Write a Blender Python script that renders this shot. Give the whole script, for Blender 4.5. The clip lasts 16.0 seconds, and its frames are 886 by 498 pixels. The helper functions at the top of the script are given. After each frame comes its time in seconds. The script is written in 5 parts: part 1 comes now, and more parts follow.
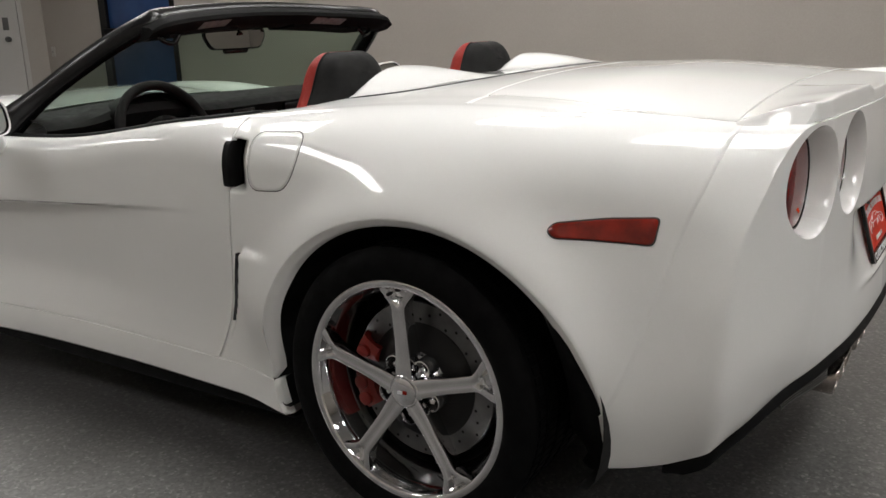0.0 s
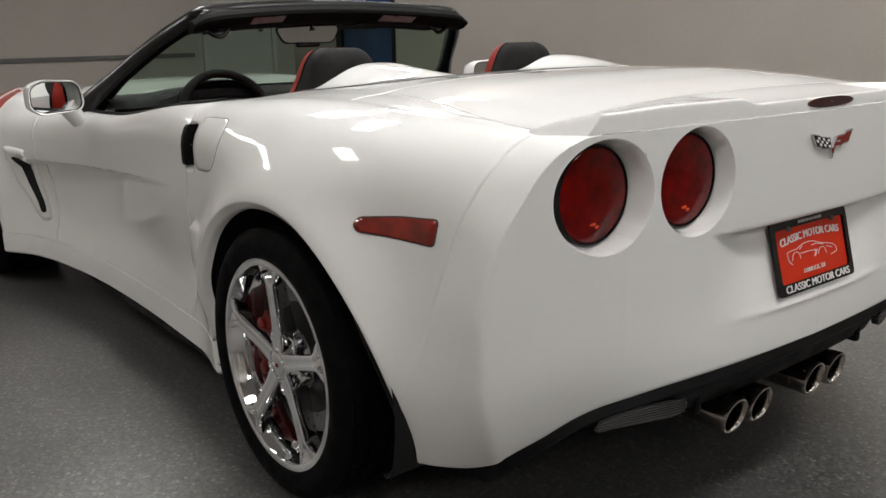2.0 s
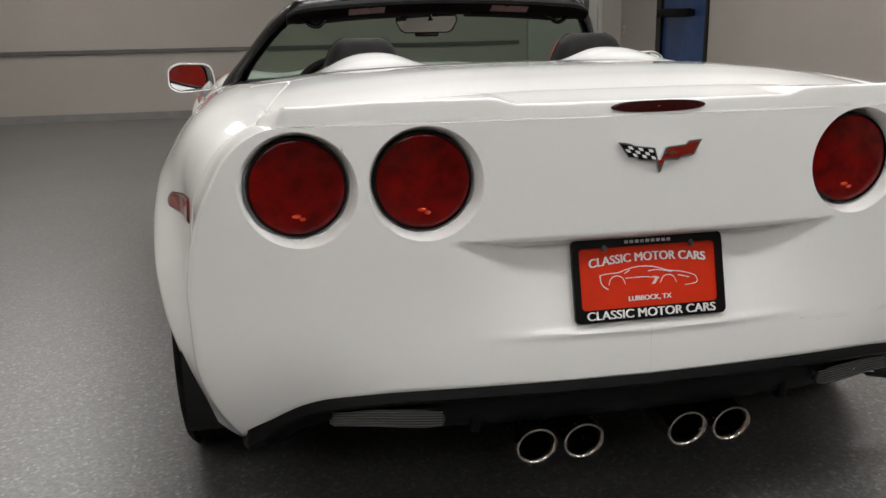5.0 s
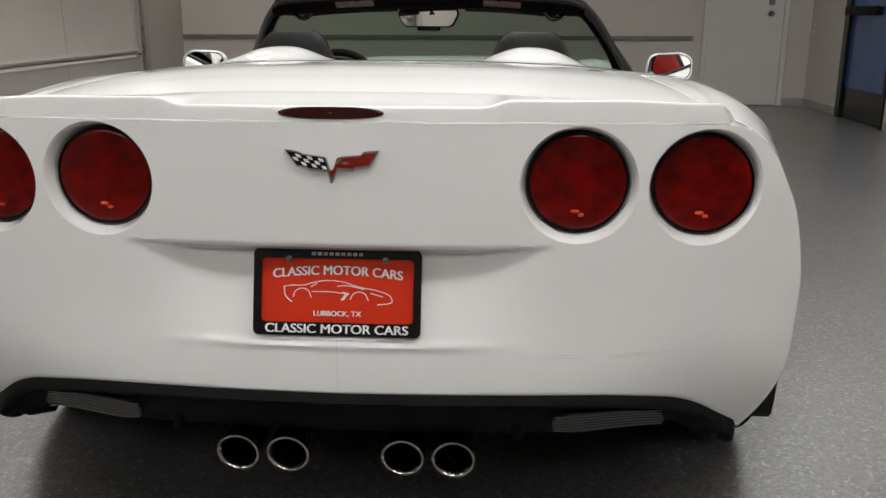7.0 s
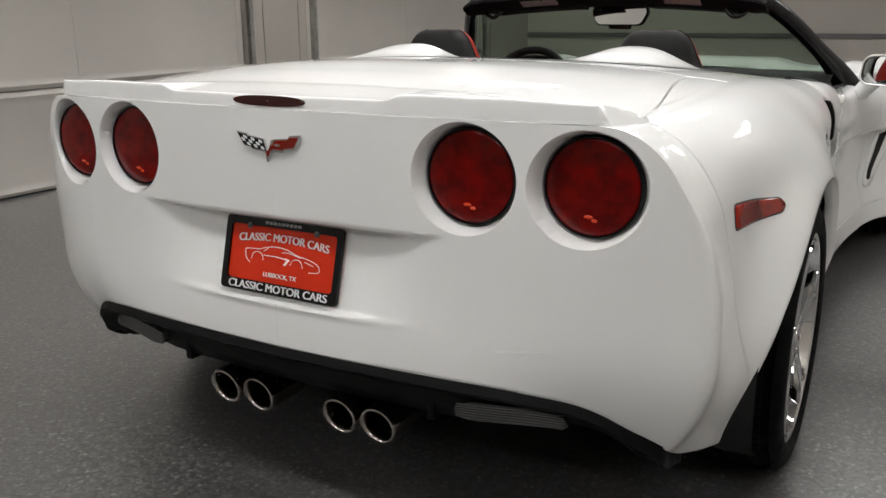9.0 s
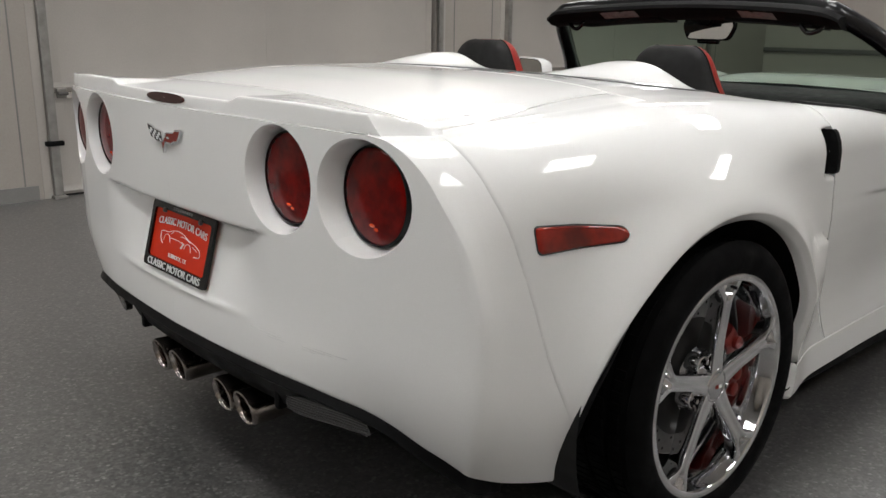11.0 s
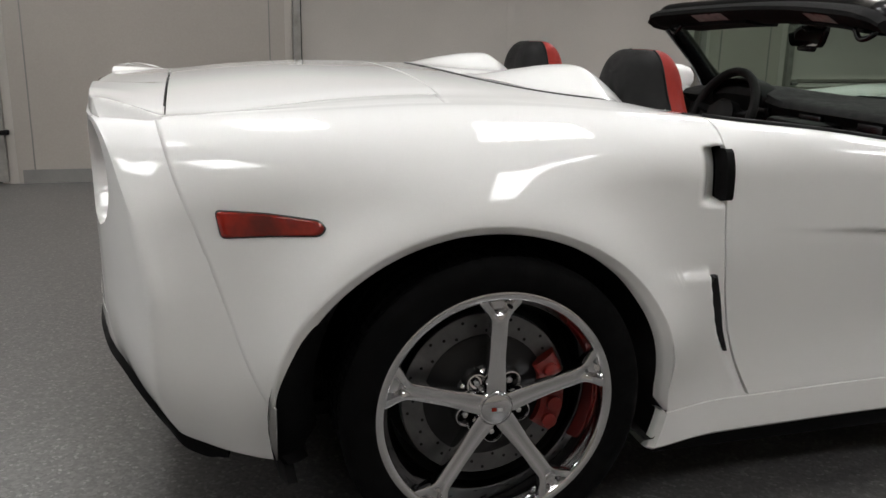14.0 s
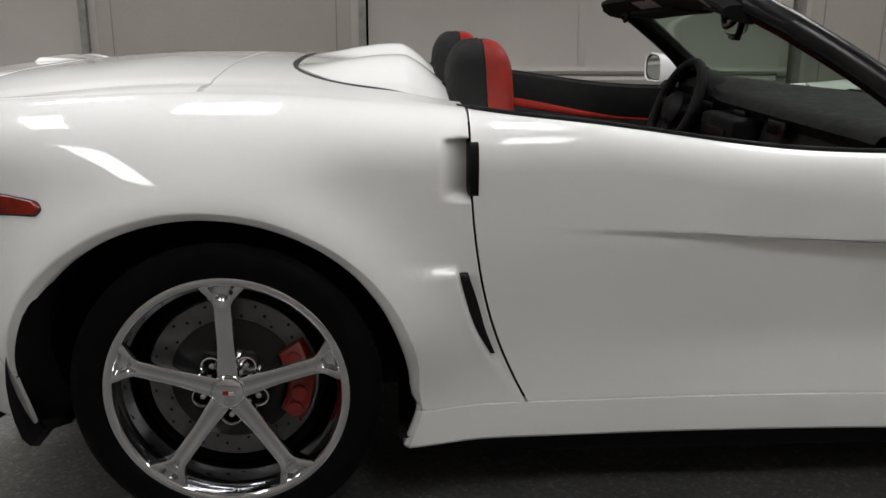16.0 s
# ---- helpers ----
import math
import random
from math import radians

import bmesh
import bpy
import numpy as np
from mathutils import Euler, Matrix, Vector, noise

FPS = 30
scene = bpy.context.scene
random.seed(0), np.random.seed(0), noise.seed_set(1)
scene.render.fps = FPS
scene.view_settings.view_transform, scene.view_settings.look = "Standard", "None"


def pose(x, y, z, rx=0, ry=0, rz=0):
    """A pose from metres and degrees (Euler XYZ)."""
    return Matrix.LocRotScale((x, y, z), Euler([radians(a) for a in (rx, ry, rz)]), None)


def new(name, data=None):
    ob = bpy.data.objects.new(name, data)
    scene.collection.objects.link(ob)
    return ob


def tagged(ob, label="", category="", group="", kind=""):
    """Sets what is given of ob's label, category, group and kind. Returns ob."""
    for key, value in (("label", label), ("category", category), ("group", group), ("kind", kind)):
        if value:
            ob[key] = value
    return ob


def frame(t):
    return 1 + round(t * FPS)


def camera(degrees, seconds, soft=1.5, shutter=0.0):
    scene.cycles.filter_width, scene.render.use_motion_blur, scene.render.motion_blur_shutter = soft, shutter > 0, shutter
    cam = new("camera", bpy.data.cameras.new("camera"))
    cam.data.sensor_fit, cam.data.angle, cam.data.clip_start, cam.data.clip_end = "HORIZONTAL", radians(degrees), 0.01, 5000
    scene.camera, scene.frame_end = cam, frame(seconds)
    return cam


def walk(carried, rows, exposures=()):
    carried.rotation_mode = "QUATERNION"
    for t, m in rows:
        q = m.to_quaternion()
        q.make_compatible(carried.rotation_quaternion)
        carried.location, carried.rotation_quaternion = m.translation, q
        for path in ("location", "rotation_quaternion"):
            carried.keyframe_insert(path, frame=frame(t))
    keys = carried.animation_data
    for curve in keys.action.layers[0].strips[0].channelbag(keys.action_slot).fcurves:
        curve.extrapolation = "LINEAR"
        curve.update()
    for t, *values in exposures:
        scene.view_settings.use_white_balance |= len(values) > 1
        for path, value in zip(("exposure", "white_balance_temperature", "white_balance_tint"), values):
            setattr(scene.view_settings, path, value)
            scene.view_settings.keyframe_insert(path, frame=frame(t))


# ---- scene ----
# World: x to the car's right, y to its front, z up; the origin is on the floor under the middle of the rear axle.
cam = camera(53.90, 16.0)
PATH = [
    (0.0, -2.3665, -1.0641, 1.1081, 75.44, 1.90, -56.76),
    (0.5, -2.2488, -1.2618, 1.0905, 75.98, 1.40, -51.45),
    (1.0, -2.1271, -1.4427, 1.0882, 75.95, 1.13, -47.06),
    (1.5, -1.9845, -1.6135, 1.0915, 75.82, 0.94, -42.69),
    (2.0, -1.8247, -1.7697, 1.0971, 75.66, 0.83, -38.31),
    (2.5, -1.6478, -1.9065, 1.0874, 75.77, 0.55, -33.93),
    (3.0, -1.4703, -2.0205, 1.0907, 75.44, 0.24, -29.66),
    (5.5, -0.4742, -2.3208, 1.0876, 75.26, 1.02, -7.09),
    (6.0, -0.2053, -2.3170, 1.0875, 75.02, 0.69, -2.91),
    (6.5, 0.0475, -2.3026, 1.0931, 74.79, 0.14, -0.47),
    (7.0, 0.2993, -2.3102, 1.0988, 74.79, -0.14, 3.92),
    (7.5, 0.5012, -2.3130, 1.0957, 75.04, 0.01, 9.20),
    (8.0, 0.7455, -2.2907, 1.1026, 74.90, 0.22, 16.73),
    (10.5, 1.7024, -1.7997, 1.0956, 75.27, -0.13, 43.88),
    (11.0, 1.8616, -1.6467, 1.0998, 75.31, -0.60, 48.11),
    (11.5, 1.9997, -1.5151, 1.1103, 75.17, -1.16, 51.47),
    (12.0, 2.1439, -1.3557, 1.1021, 75.62, -1.31, 55.44),
    (12.5, 2.2675, -1.1807, 1.1072, 75.55, -1.54, 59.64),
    (13.0, 2.3574, -1.0104, 1.1151, 75.39, -1.64, 63.31),
    (13.5, 2.4410, -0.8044, 1.1091, 75.38, -1.41, 68.32),
    (14.0, 2.5130, -0.5693, 1.1062, 75.22, -1.02, 74.18),
    (14.5, 2.5391, -0.3565, 1.1133, 74.57, -0.64, 78.74),
    (15.0, 2.5923, -0.1188, 1.1065, 74.69, -0.43, 83.24),
    (15.5, 2.6312, 0.1428, 1.0914, 75.08, -0.39, 86.48),
    (16.0, 2.6665, 0.3625, 1.1115, 74.59, -0.27, 86.80),
]
walk(cam, [(t, pose(*row)) for t, *row in PATH], [(0.0, -0.07, 6640, 10), (2.0, -0.10, 6630, 10), (3.2, -0.04, 6620, 10), (6.5, 0.02, 6590, 10), (9.0, 0.0, 6550, 10), (11.0, -0.10, 6520, 10), (13.5, -0.21, 6500, 10), (16.0, -0.38, 6440, 10)])

# ---- light ----
world = bpy.data.worlds.new("world")
scene.world = world
world.use_nodes = True
world.node_tree.nodes["Background"].inputs[0].default_value = (0.8, 0.85, 1.0, 1)
world.node_tree.nodes["Background"].inputs[1].default_value = 0.0
LAMP = 18.0
ROOM_W, ROOM_E, ROOM_N, ROOM_S, ROOM_H = -3.74, 3.97, 8.75, -9.0, 3.5
scene.view_settings.exposure = 0.0


# ---- materials ----
def material(name, base, rough=0.5, metal=0.0, **extra):
    m = bpy.data.materials.new(name)
    m.use_nodes = True
    p = m.node_tree.nodes["Principled BSDF"]
    p.inputs["Base Color"].default_value = (*base, 1)
    p.inputs["Roughness"].default_value = rough
    p.inputs["Metallic"].default_value = metal
    for key, value in extra.items():
        p.inputs[key.replace("_", " ")].default_value = value
    return m


def nodes_of(m):
    return m.node_tree.nodes, m.node_tree.links, m.node_tree.nodes["Principled BSDF"]


def coords(m, scale=(1, 1, 1)):
    n, l, _ = nodes_of(m)
    g, mp = n.new("ShaderNodeNewGeometry"), n.new("ShaderNodeMapping")
    mp.inputs["Scale"].default_value = scale
    l.new(g.outputs["Position"], mp.inputs["Vector"])
    return mp.outputs["Vector"]


def noise_node(m, vec, scale, detail=4.0, rough=0.55):
    n, l, _ = nodes_of(m)
    t = n.new("ShaderNodeTexNoise")
    t.inputs["Scale"].default_value, t.inputs["Detail"].default_value, t.inputs["Roughness"].default_value = scale, detail, rough
    l.new(vec, t.inputs["Vector"])
    return t.outputs["Fac"]


def ramp(m, fac, stops):
    n, l, _ = nodes_of(m)
    r = n.new("ShaderNodeValToRGB")
    while len(r.color_ramp.elements) < len(stops):
        r.color_ramp.elements.new(0.5)
    for e, (at, c) in zip(r.color_ramp.elements, stops):
        e.position, e.color = at, (*c, 1) if len(c) == 3 else c
    l.new(fac, r.inputs["Fac"])
    return r.outputs["Color"]


def mix(m, fac, a, b, mode="MIX"):
    n, l, _ = nodes_of(m)
    x = n.new("ShaderNodeMix")
    x.data_type, x.blend_type = "RGBA", mode
    for socket, v in ((x.inputs[0], fac), (x.inputs[6], a), (x.inputs[7], b)):
        if isinstance(v, (int, float)):
            socket.default_value = v
        elif isinstance(v, tuple):
            socket.default_value = (*v, 1)
        else:
            l.new(v, socket)
    return x.outputs[2]


def bump(m, height, strength=0.2, distance=0.01):
    n, l, p = nodes_of(m)
    b = n.new("ShaderNodeBump")
    b.inputs["Strength"].default_value, b.inputs["Distance"].default_value = strength, distance
    l.new(height, b.inputs["Height"])
    l.new(b.outputs["Normal"], p.inputs["Normal"])


def vary(m, base, amount=0.12, scale=3.0, fine=60.0, rough=None, bumps=0.0):
    """Two scales of variation: broad stains and fine grain."""
    n, l, p = nodes_of(m)
    v = coords(m)
    broad, grain = noise_node(m, v, scale), noise_node(m, v, fine, 2.0)
    lo, hi = tuple(c * (1 - amount) for c in base), tuple(min(1, c * (1 + amount)) for c in base)
    c1 = ramp(m, broad, [(0.3, lo), (0.7, hi)])
    c2 = ramp(m, grain, [(0.3, (0.94,) * 3), (0.7, (1.0,) * 3)])
    l.new(mix(m, 1.0, c1, c2, "MULTIPLY"), p.inputs["Base Color"])
    if rough:
        r = ramp(m, noise_node(m, v, scale * 2.7), [(0.3, (rough[0],) * 3), (0.7, (rough[1],) * 3)])
        l.new(r, p.inputs["Roughness"])
    if bumps:
        bump(m, grain, bumps, 0.002)
    return m


paint = material("white_paint", (0.80, 0.80, 0.775), 0.42, 0.0, Specular_IOR_Level=0.12, Coat_Weight=1.0, Coat_Roughness=0.025, Coat_IOR=1.5)
n_, l_, p_ = nodes_of(paint)
flake = noise_node(paint, coords(paint), 900.0, 1.0)
l_.new(ramp(paint, flake, [(0.35, (0.84, 0.843, 0.825)), (0.65, (0.88, 0.88, 0.865))]), p_.inputs["Base Color"])
l_.new(ramp(paint, noise_node(paint, coords(paint), 5.0), [(0.3, (0.38,) * 3), (0.7, (0.47,) * 3)]), p_.inputs["Roughness"])

black_plastic = vary(material("black_plastic", (0.0035, 0.0035, 0.0038), 0.5, Specular_IOR_Level=0.12), (0.0035, 0.0035, 0.0038), 0.25, 6, 300, (0.45, 0.62), 0.15)
gloss_black = material("gloss_black", (0.004, 0.004, 0.0045), 0.26, Specular_IOR_Level=0.35)
dark = material("dark_void", (0.004, 0.004, 0.004), 0.9)
seal = material("rubber_seal", (0.01, 0.01, 0.01), 0.6)
gap_mat = material("panel_gap", (0.03, 0.03, 0.03), 0.8)
rubber = vary(material("tyre_rubber", (0.0016, 0.0016, 0.0018), 0.8, Specular_IOR_Level=0.12), (0.0016, 0.0016, 0.0018), 0.3, 9, 220, (0.65, 0.88), 0.3)
chrome = material("chrome", (0.72, 0.72, 0.73), 0.06, 1.0)
chrome_worn = vary(material("chrome_worn", (0.40, 0.36, 0.33), 0.16, 1.0), (0.40, 0.36, 0.33), 0.25, 30, 200, (0.1, 0.28))
steel = vary(material("brushed_steel", (0.16, 0.16, 0.16), 0.42, 1.0), (0.16, 0.16, 0.16), 0.2, 20, 300, (0.3, 0.5))
# near-black copy of the chrome: shade inside the wheel is put into its colour
barrel_mat = material("shaded_barrel", (0.012, 0.012, 0.0125), 0.45, 0.5)
iron = vary(material("dark_iron", (0.03, 0.03, 0.03), 0.6, 0.6), (0.03, 0.03, 0.03), 0.3, 20, 150)
caliper_red = vary(material("caliper_red", (0.17, 0.008, 0.005), 0.4), (0.17, 0.008, 0.005), 0.15, 20, 200)
leather_black = vary(material("black_leather", (0.006, 0.0058, 0.0058), 0.55, Specular_IOR_Level=0.2), (0.006, 0.0058, 0.0058), 0.25, 12, 420, (0.58, 0.74), 0.45)
leather_red = vary(material("red_leather", (0.28, 0.015, 0.008), 0.5, Specular_IOR_Level=0.2), (0.28, 0.015, 0.008), 0.15, 12, 420, (0.42, 0.55), 0.4)
red_paint = vary(material("red_stripe", (0.42, 0.025, 0.012), 0.3, Coat_Weight=1.0), (0.42, 0.025, 0.012), 0.06, 10, 300)
mirror_mat = material("mirror_glass", (0.82, 0.84, 0.83), 0.01, 1.0)
lens_red = material("red_lens", (0.20, 0.004, 0.003), 0.06, Specular_IOR_Level=0.3)
v_ = coords(lens_red, (1, 0.2, 1))
n_, l_, p_ = nodes_of(lens_red)
l_.new(ramp(lens_red, noise_node(lens_red, v_, 26.0, 3.0), [(0.36, (0.085, 0.0008, 0.0007)), (0.7, (0.19, 0.002, 0.001))]), p_.inputs["Base Color"])
glint_mat = material("orange_glint", (0.75, 0.05, 0.008), 0.25)
lens_dark = material("dark_lens", (0.03, 0.001, 0.001), 0.2)
scuff_mat = material("scuffed_paint", (0.66, 0.66, 0.65), 0.6)
marker_red = vary(material("marker_lens", (0.27, 0.010, 0.003), 0.07, Specular_IOR_Level=0.5, Coat_Weight=0.6, Coat_Roughness=0.03), (0.27, 0.010, 0.003), 0.55, 14, 120, (0.05, 0.10))
plate_red = vary(material("plate_red", (0.66, 0.034, 0.009), 0.4, Specular_IOR_Level=0.2), (0.66, 0.034, 0.009), 0.05, 12, 200)
plate_white = material("plate_white", (0.8, 0.8, 0.8), 0.4)
lens_clear = material("clear_lens", (0.035, 0.035, 0.034), 0.2, 0.0, Coat_Weight=0.5)
lens_ridge = material("clear_ridge", (0.10, 0.10, 0.098), 0.25, 0.0, Coat_Weight=0.5)
canvas = vary(material("black_canvas", (0.0035, 0.0035, 0.0038), 0.85, Specular_IOR_Level=0.2), (0.0035, 0.0035, 0.0038), 0.3, 15, 500, None, 0.5)
grey_label = vary(material("grey_label", (0.22, 0.21, 0.205), 0.6), (0.30, 0.29, 0.28), 0.25, 60, 240)
badge_red = material("badge_red", (0.20, 0.012, 0.006), 0.25)

glass = bpy.data.materials.new("tinted_glass")
glass.use_nodes = True
gn, gl = glass.node_tree.nodes, glass.node_tree.links
gn.clear()
g_out, g_mix, g_tr, g_gl, g_fr = (gn.new("ShaderNode" + k) for k in ("OutputMaterial", "MixShader", "BsdfTransparent", "BsdfGlossy", "Fresnel"))
g_tr.inputs[0].default_value, g_gl.inputs[1].default_value, g_fr.inputs[0].default_value = (0.44, 0.54, 0.46, 1), 0.02, 1.45
gl.new(g_fr.outputs[0], g_mix.inputs[0])
gl.new(g_tr.outputs[0], g_mix.inputs[1])
gl.new(g_gl.outputs[0], g_mix.inputs[2])
gl.new(g_mix.outputs[0], g_out.inputs[0])

wall_paint = vary(material("wall_paint", (0.385, 0.352, 0.315), 0.6), (0.385, 0.352, 0.315), 0.05, 0.9, 90, (0.5, 0.65), 0.12)
door_steel = vary(material("door_steel", (0.45, 0.421, 0.385), 0.45), (0.45, 0.421, 0.385), 0.06, 1.3, 120, (0.38, 0.55), 0.15)
door_white = vary(material("door_white", (0.46, 0.445, 0.42), 0.4), (0.46, 0.445, 0.42), 0.04, 1.3, 120, (0.35, 0.5))
trim_grey = vary(material("trim_grey", (0.22, 0.215, 0.205), 0.6), (0.22, 0.215, 0.205), 0.15, 4, 120)
rail_grey = vary(material("rail_grey", (0.11, 0.105, 0.1), 0.55), (0.11, 0.105, 0.1), 0.2, 4, 120)
galvanised = vary(material("galvanised_steel", (0.30, 0.29, 0.27), 0.45, 0.5), (0.30, 0.29, 0.27), 0.2, 12, 150, (0.35, 0.6))
blue_glass = vary(material("blue_film", (0.018, 0.055, 0.16), 0.22), (0.018, 0.055, 0.16), 0.2, 2, 90)
ceiling_mat = vary(material("ceiling_tile", (0.45, 0.44, 0.43), 0.9), (0.45, 0.44, 0.43), 0.05, 2, 300)

floor_mat = material("epoxy_floor", (0.2, 0.2, 0.2), 0.3, Coat_Weight=1.0, Coat_Roughness=0.36, Coat_IOR=1.75)
n_, l_, p_ = nodes_of(floor_mat)
v_ = coords(floor_mat)
f1, f2, f3 = noise_node(floor_mat, v_, 230.0, 2.0, 0.7), noise_node(floor_mat, v_, 48.0, 3.0, 0.7), noise_node(floor_mat, v_, 0.8)
vor = n_.new("ShaderNodeTexVoronoi")
vor.inputs["Scale"].default_value = 125.0
l_.new(v_, vor.inputs["Vector"])
chip = ramp(floor_mat, vor.outputs["Color"], [(0.0, (0.025, 0.0244, 0.0237)), (0.45, (0.083, 0.081, 0.079)), (0.75, (0.13, 0.127, 0.122)), (1.0, (0.33, 0.32, 0.31))])
base_ = ramp(floor_mat, f2, [(0.34, (0.58,) * 3), (0.66, (1.15,) * 3)])
c_ = mix(floor_mat, 1.0, chip, base_, "MULTIPLY")
c_ = mix(floor_mat, 1.0, c_, ramp(floor_mat, f3, [(0.3, (0.88,) * 3), (0.7, (1.06,) * 3)]), "MULTIPLY")
l_.new(c_, p_.inputs["Base Color"])
l_.new(ramp(floor_mat, f3, [(0.3, (0.34,) * 3), (0.7, (0.46,) * 3)]), p_.inputs["Roughness"])
bump(floor_mat, f1, 0.12, 0.002)

lamp_mat = bpy.data.materials.new("lamp_diffuser")
lamp_mat.use_nodes = True
ln = lamp_mat.node_tree.nodes
ln.clear()
lo_, le_ = ln.new("ShaderNodeOutputMaterial"), ln.new("ShaderNodeEmission")
le_.inputs[0].default_value, le_.inputs[1].default_value = (1.0, 0.992, 0.985, 1), LAMP
lamp_mat.node_tree.links.new(le_.outputs[0], lo_.inputs[0])


# ---- helpers for meshes ----
def empty(name, at=(0, 0, 0)):
    ob = new(name)
    ob.location = at
    return ob


def part(name, bm, mat, parent=None, label="", smooth=True):
    me = bpy.data.meshes.new(name)
    bmesh.ops.recalc_face_normals(bm, faces=bm.faces) if smooth == "fix" else None
    bm.to_mesh(me)
    bm.free()
    me.materials.append(mat)
    if smooth:
        for p in me.polygons:
            p.use_smooth = True
        if smooth == "angle":
            me.set_sharp_from_angle(angle=radians(38))
    ob = new(name, me)
    if parent:
        ob.parent = parent
        ob.matrix_parent_inverse = Matrix.Translation(-parent.matrix_basis.translation) if not parent.parent else Matrix()
    if label:
        ob["label"] = label
    return ob


def grid(pts, flip=False, bm=None, close=False):
    """A mesh from rows of points."""
    bm = bm or bmesh.new()
    vs = [[bm.verts.new(p) for p in row] for row in pts]
    for a, b in zip(vs, vs[1:]):
        n = len(a)
        for i in range(n if close else n - 1):
            j = (i + 1) % n
            f = (a[i], a[j], b[j], b[i])
            bm.faces.new(f[::-1] if flip else f)
    return bm


def box(lo, hi, bevel=0.0, bm=None, seg=2):
    own = bm is None
    b2 = bmesh.new()
    bmesh.ops.create_cube(b2, size=1)
    for v in b2.verts:
        v.co = Vector([(l + h) / 2 + c * (h - l) for l, h, c in zip(lo, hi, v.co)])
    if bevel:
        bmesh.ops.bevel(b2, geom=b2.edges[:], offset=bevel, segments=seg, profile=0.5, affect="EDGES")
    return b2 if own else join(bm, b2)


def join(bm, other):
    me = bpy.data.meshes.new("tmp")
    other.to_mesh(me)
    other.free()
    bm.from_mesh(me)
    bpy.data.meshes.remove(me)
    return bm


def moved(bm, m):
    bmesh.ops.transform(bm, matrix=m, verts=bm.verts)
    return bm


def lathe(profile, n=48, axis="x", start=0.0, sweep=2 * math.pi):
    """Turn (radius, along) pairs round an axis."""
    full = abs(sweep - 2 * math.pi) < 1e-6
    rows = []
    for k in range(n if full else n + 1):
        a = start + sweep * k / n
        c, s = math.cos(a), math.sin(a)
        rows.append([{"x": (h, r * c, r * s), "y": (r * c, h, r * s), "z": (r * c, r * s, h)}[axis] for r, h in profile])
    if full:
        rows.append(rows[0])
    bm = grid(rows)
    bmesh.ops.remove_doubles(bm, verts=bm.verts, dist=1e-6)
    return bm


def tube(points, radius, n=8, flat=1.0, up=Vector((0, 0, 1)), caps=True):
    """A swept tube along points; flat squeezes it along up."""
    pts = [Vector(p) for p in points]
    rows = []
    for i, p in enumerate(pts):
        d = (pts[min(i + 1, len(pts) - 1)] - pts[max(i - 1, 0)]).normalized()
        s = d.cross(up).normalized()
        u = s.cross(d)
        r = radius(i / (len(pts) - 1)) if callable(radius) else radius
        rows.append([p + s * (math.cos(2 * math.pi * k / n) * r) + u * (math.sin(2 * math.pi * k / n) * r * flat) for k in range(n)])
    bm = grid(rows, close=True)
    if caps:
        bm.verts.ensure_lookup_table()
        m = len(bm.verts)
        bm.faces.new(bm.verts[:n][::-1])
        bm.faces.new(bm.verts[m - n:])
    bmesh.ops.recalc_face_normals(bm, faces=bm.faces)
    return bm


def smooth(v, a, b):
    t = np.clip((v - a) / (b - a), 0, 1)
    return t * t * (3 - 2 * t)


def curve_of(xs, ys):
    """A smooth curve through a few stations."""
    xs, ys = np.array(xs, float), np.array(ys, float)
    h, d = np.diff(xs), np.diff(ys) / np.diff(xs)
    m = np.concatenate([[d[0]], np.where(d[1:] * d[:-1] > 0, 2 * d[1:] * d[:-1] / (d[1:] + d[:-1] + 1e-12), 0), [d[-1]]])

    def f(x):
        x = float(min(max(x, xs[0]), xs[-1]))
        i = int(min(max(np.searchsorted(xs, x) - 1, 0), len(xs) - 2))
        t = (x - xs[i]) / h[i]
        return float((1 + 2 * t) * (1 - t) ** 2 * ys[i] + t * (1 - t) ** 2 * h[i] * m[i] + t * t * (3 - 2 * t) * ys[i + 1] + t * t * (t - 1) * h[i] * m[i + 1])
    return f


def spline(ctrl, n=24):
    """Points of a smooth open curve through control points."""
    c = [Vector(p) for p in ctrl]
    c = [2 * c[0] - c[1]] + c + [2 * c[-1] - c[-2]]
    out = []
    for i in range(1, len(c) - 2):
        for k in range(n):
            t = k / n
            out.append(0.5 * ((2 * c[i]) + (c[i + 1] - c[i - 1]) * t + (2 * c[i - 1] - 5 * c[i] + 4 * c[i + 1] - c[i + 2]) * t * t + (3 * c[i] - c[i - 1] - 3 * c[i + 1] + c[i + 2]) * t ** 3))
    return out + [c[-2]]


# ---- the room ----
def structure(name, bm, mat, label, parent=None, smooth_=False):
    ob = part(name, bm, mat, parent, "", smooth_)
    return tagged(ob, label, name.split("_")[0], "", "structure")


def slab(name, lo, hi, mat, label, bevel=0.0):
    return structure(name, box(lo, hi, bevel), mat, label)


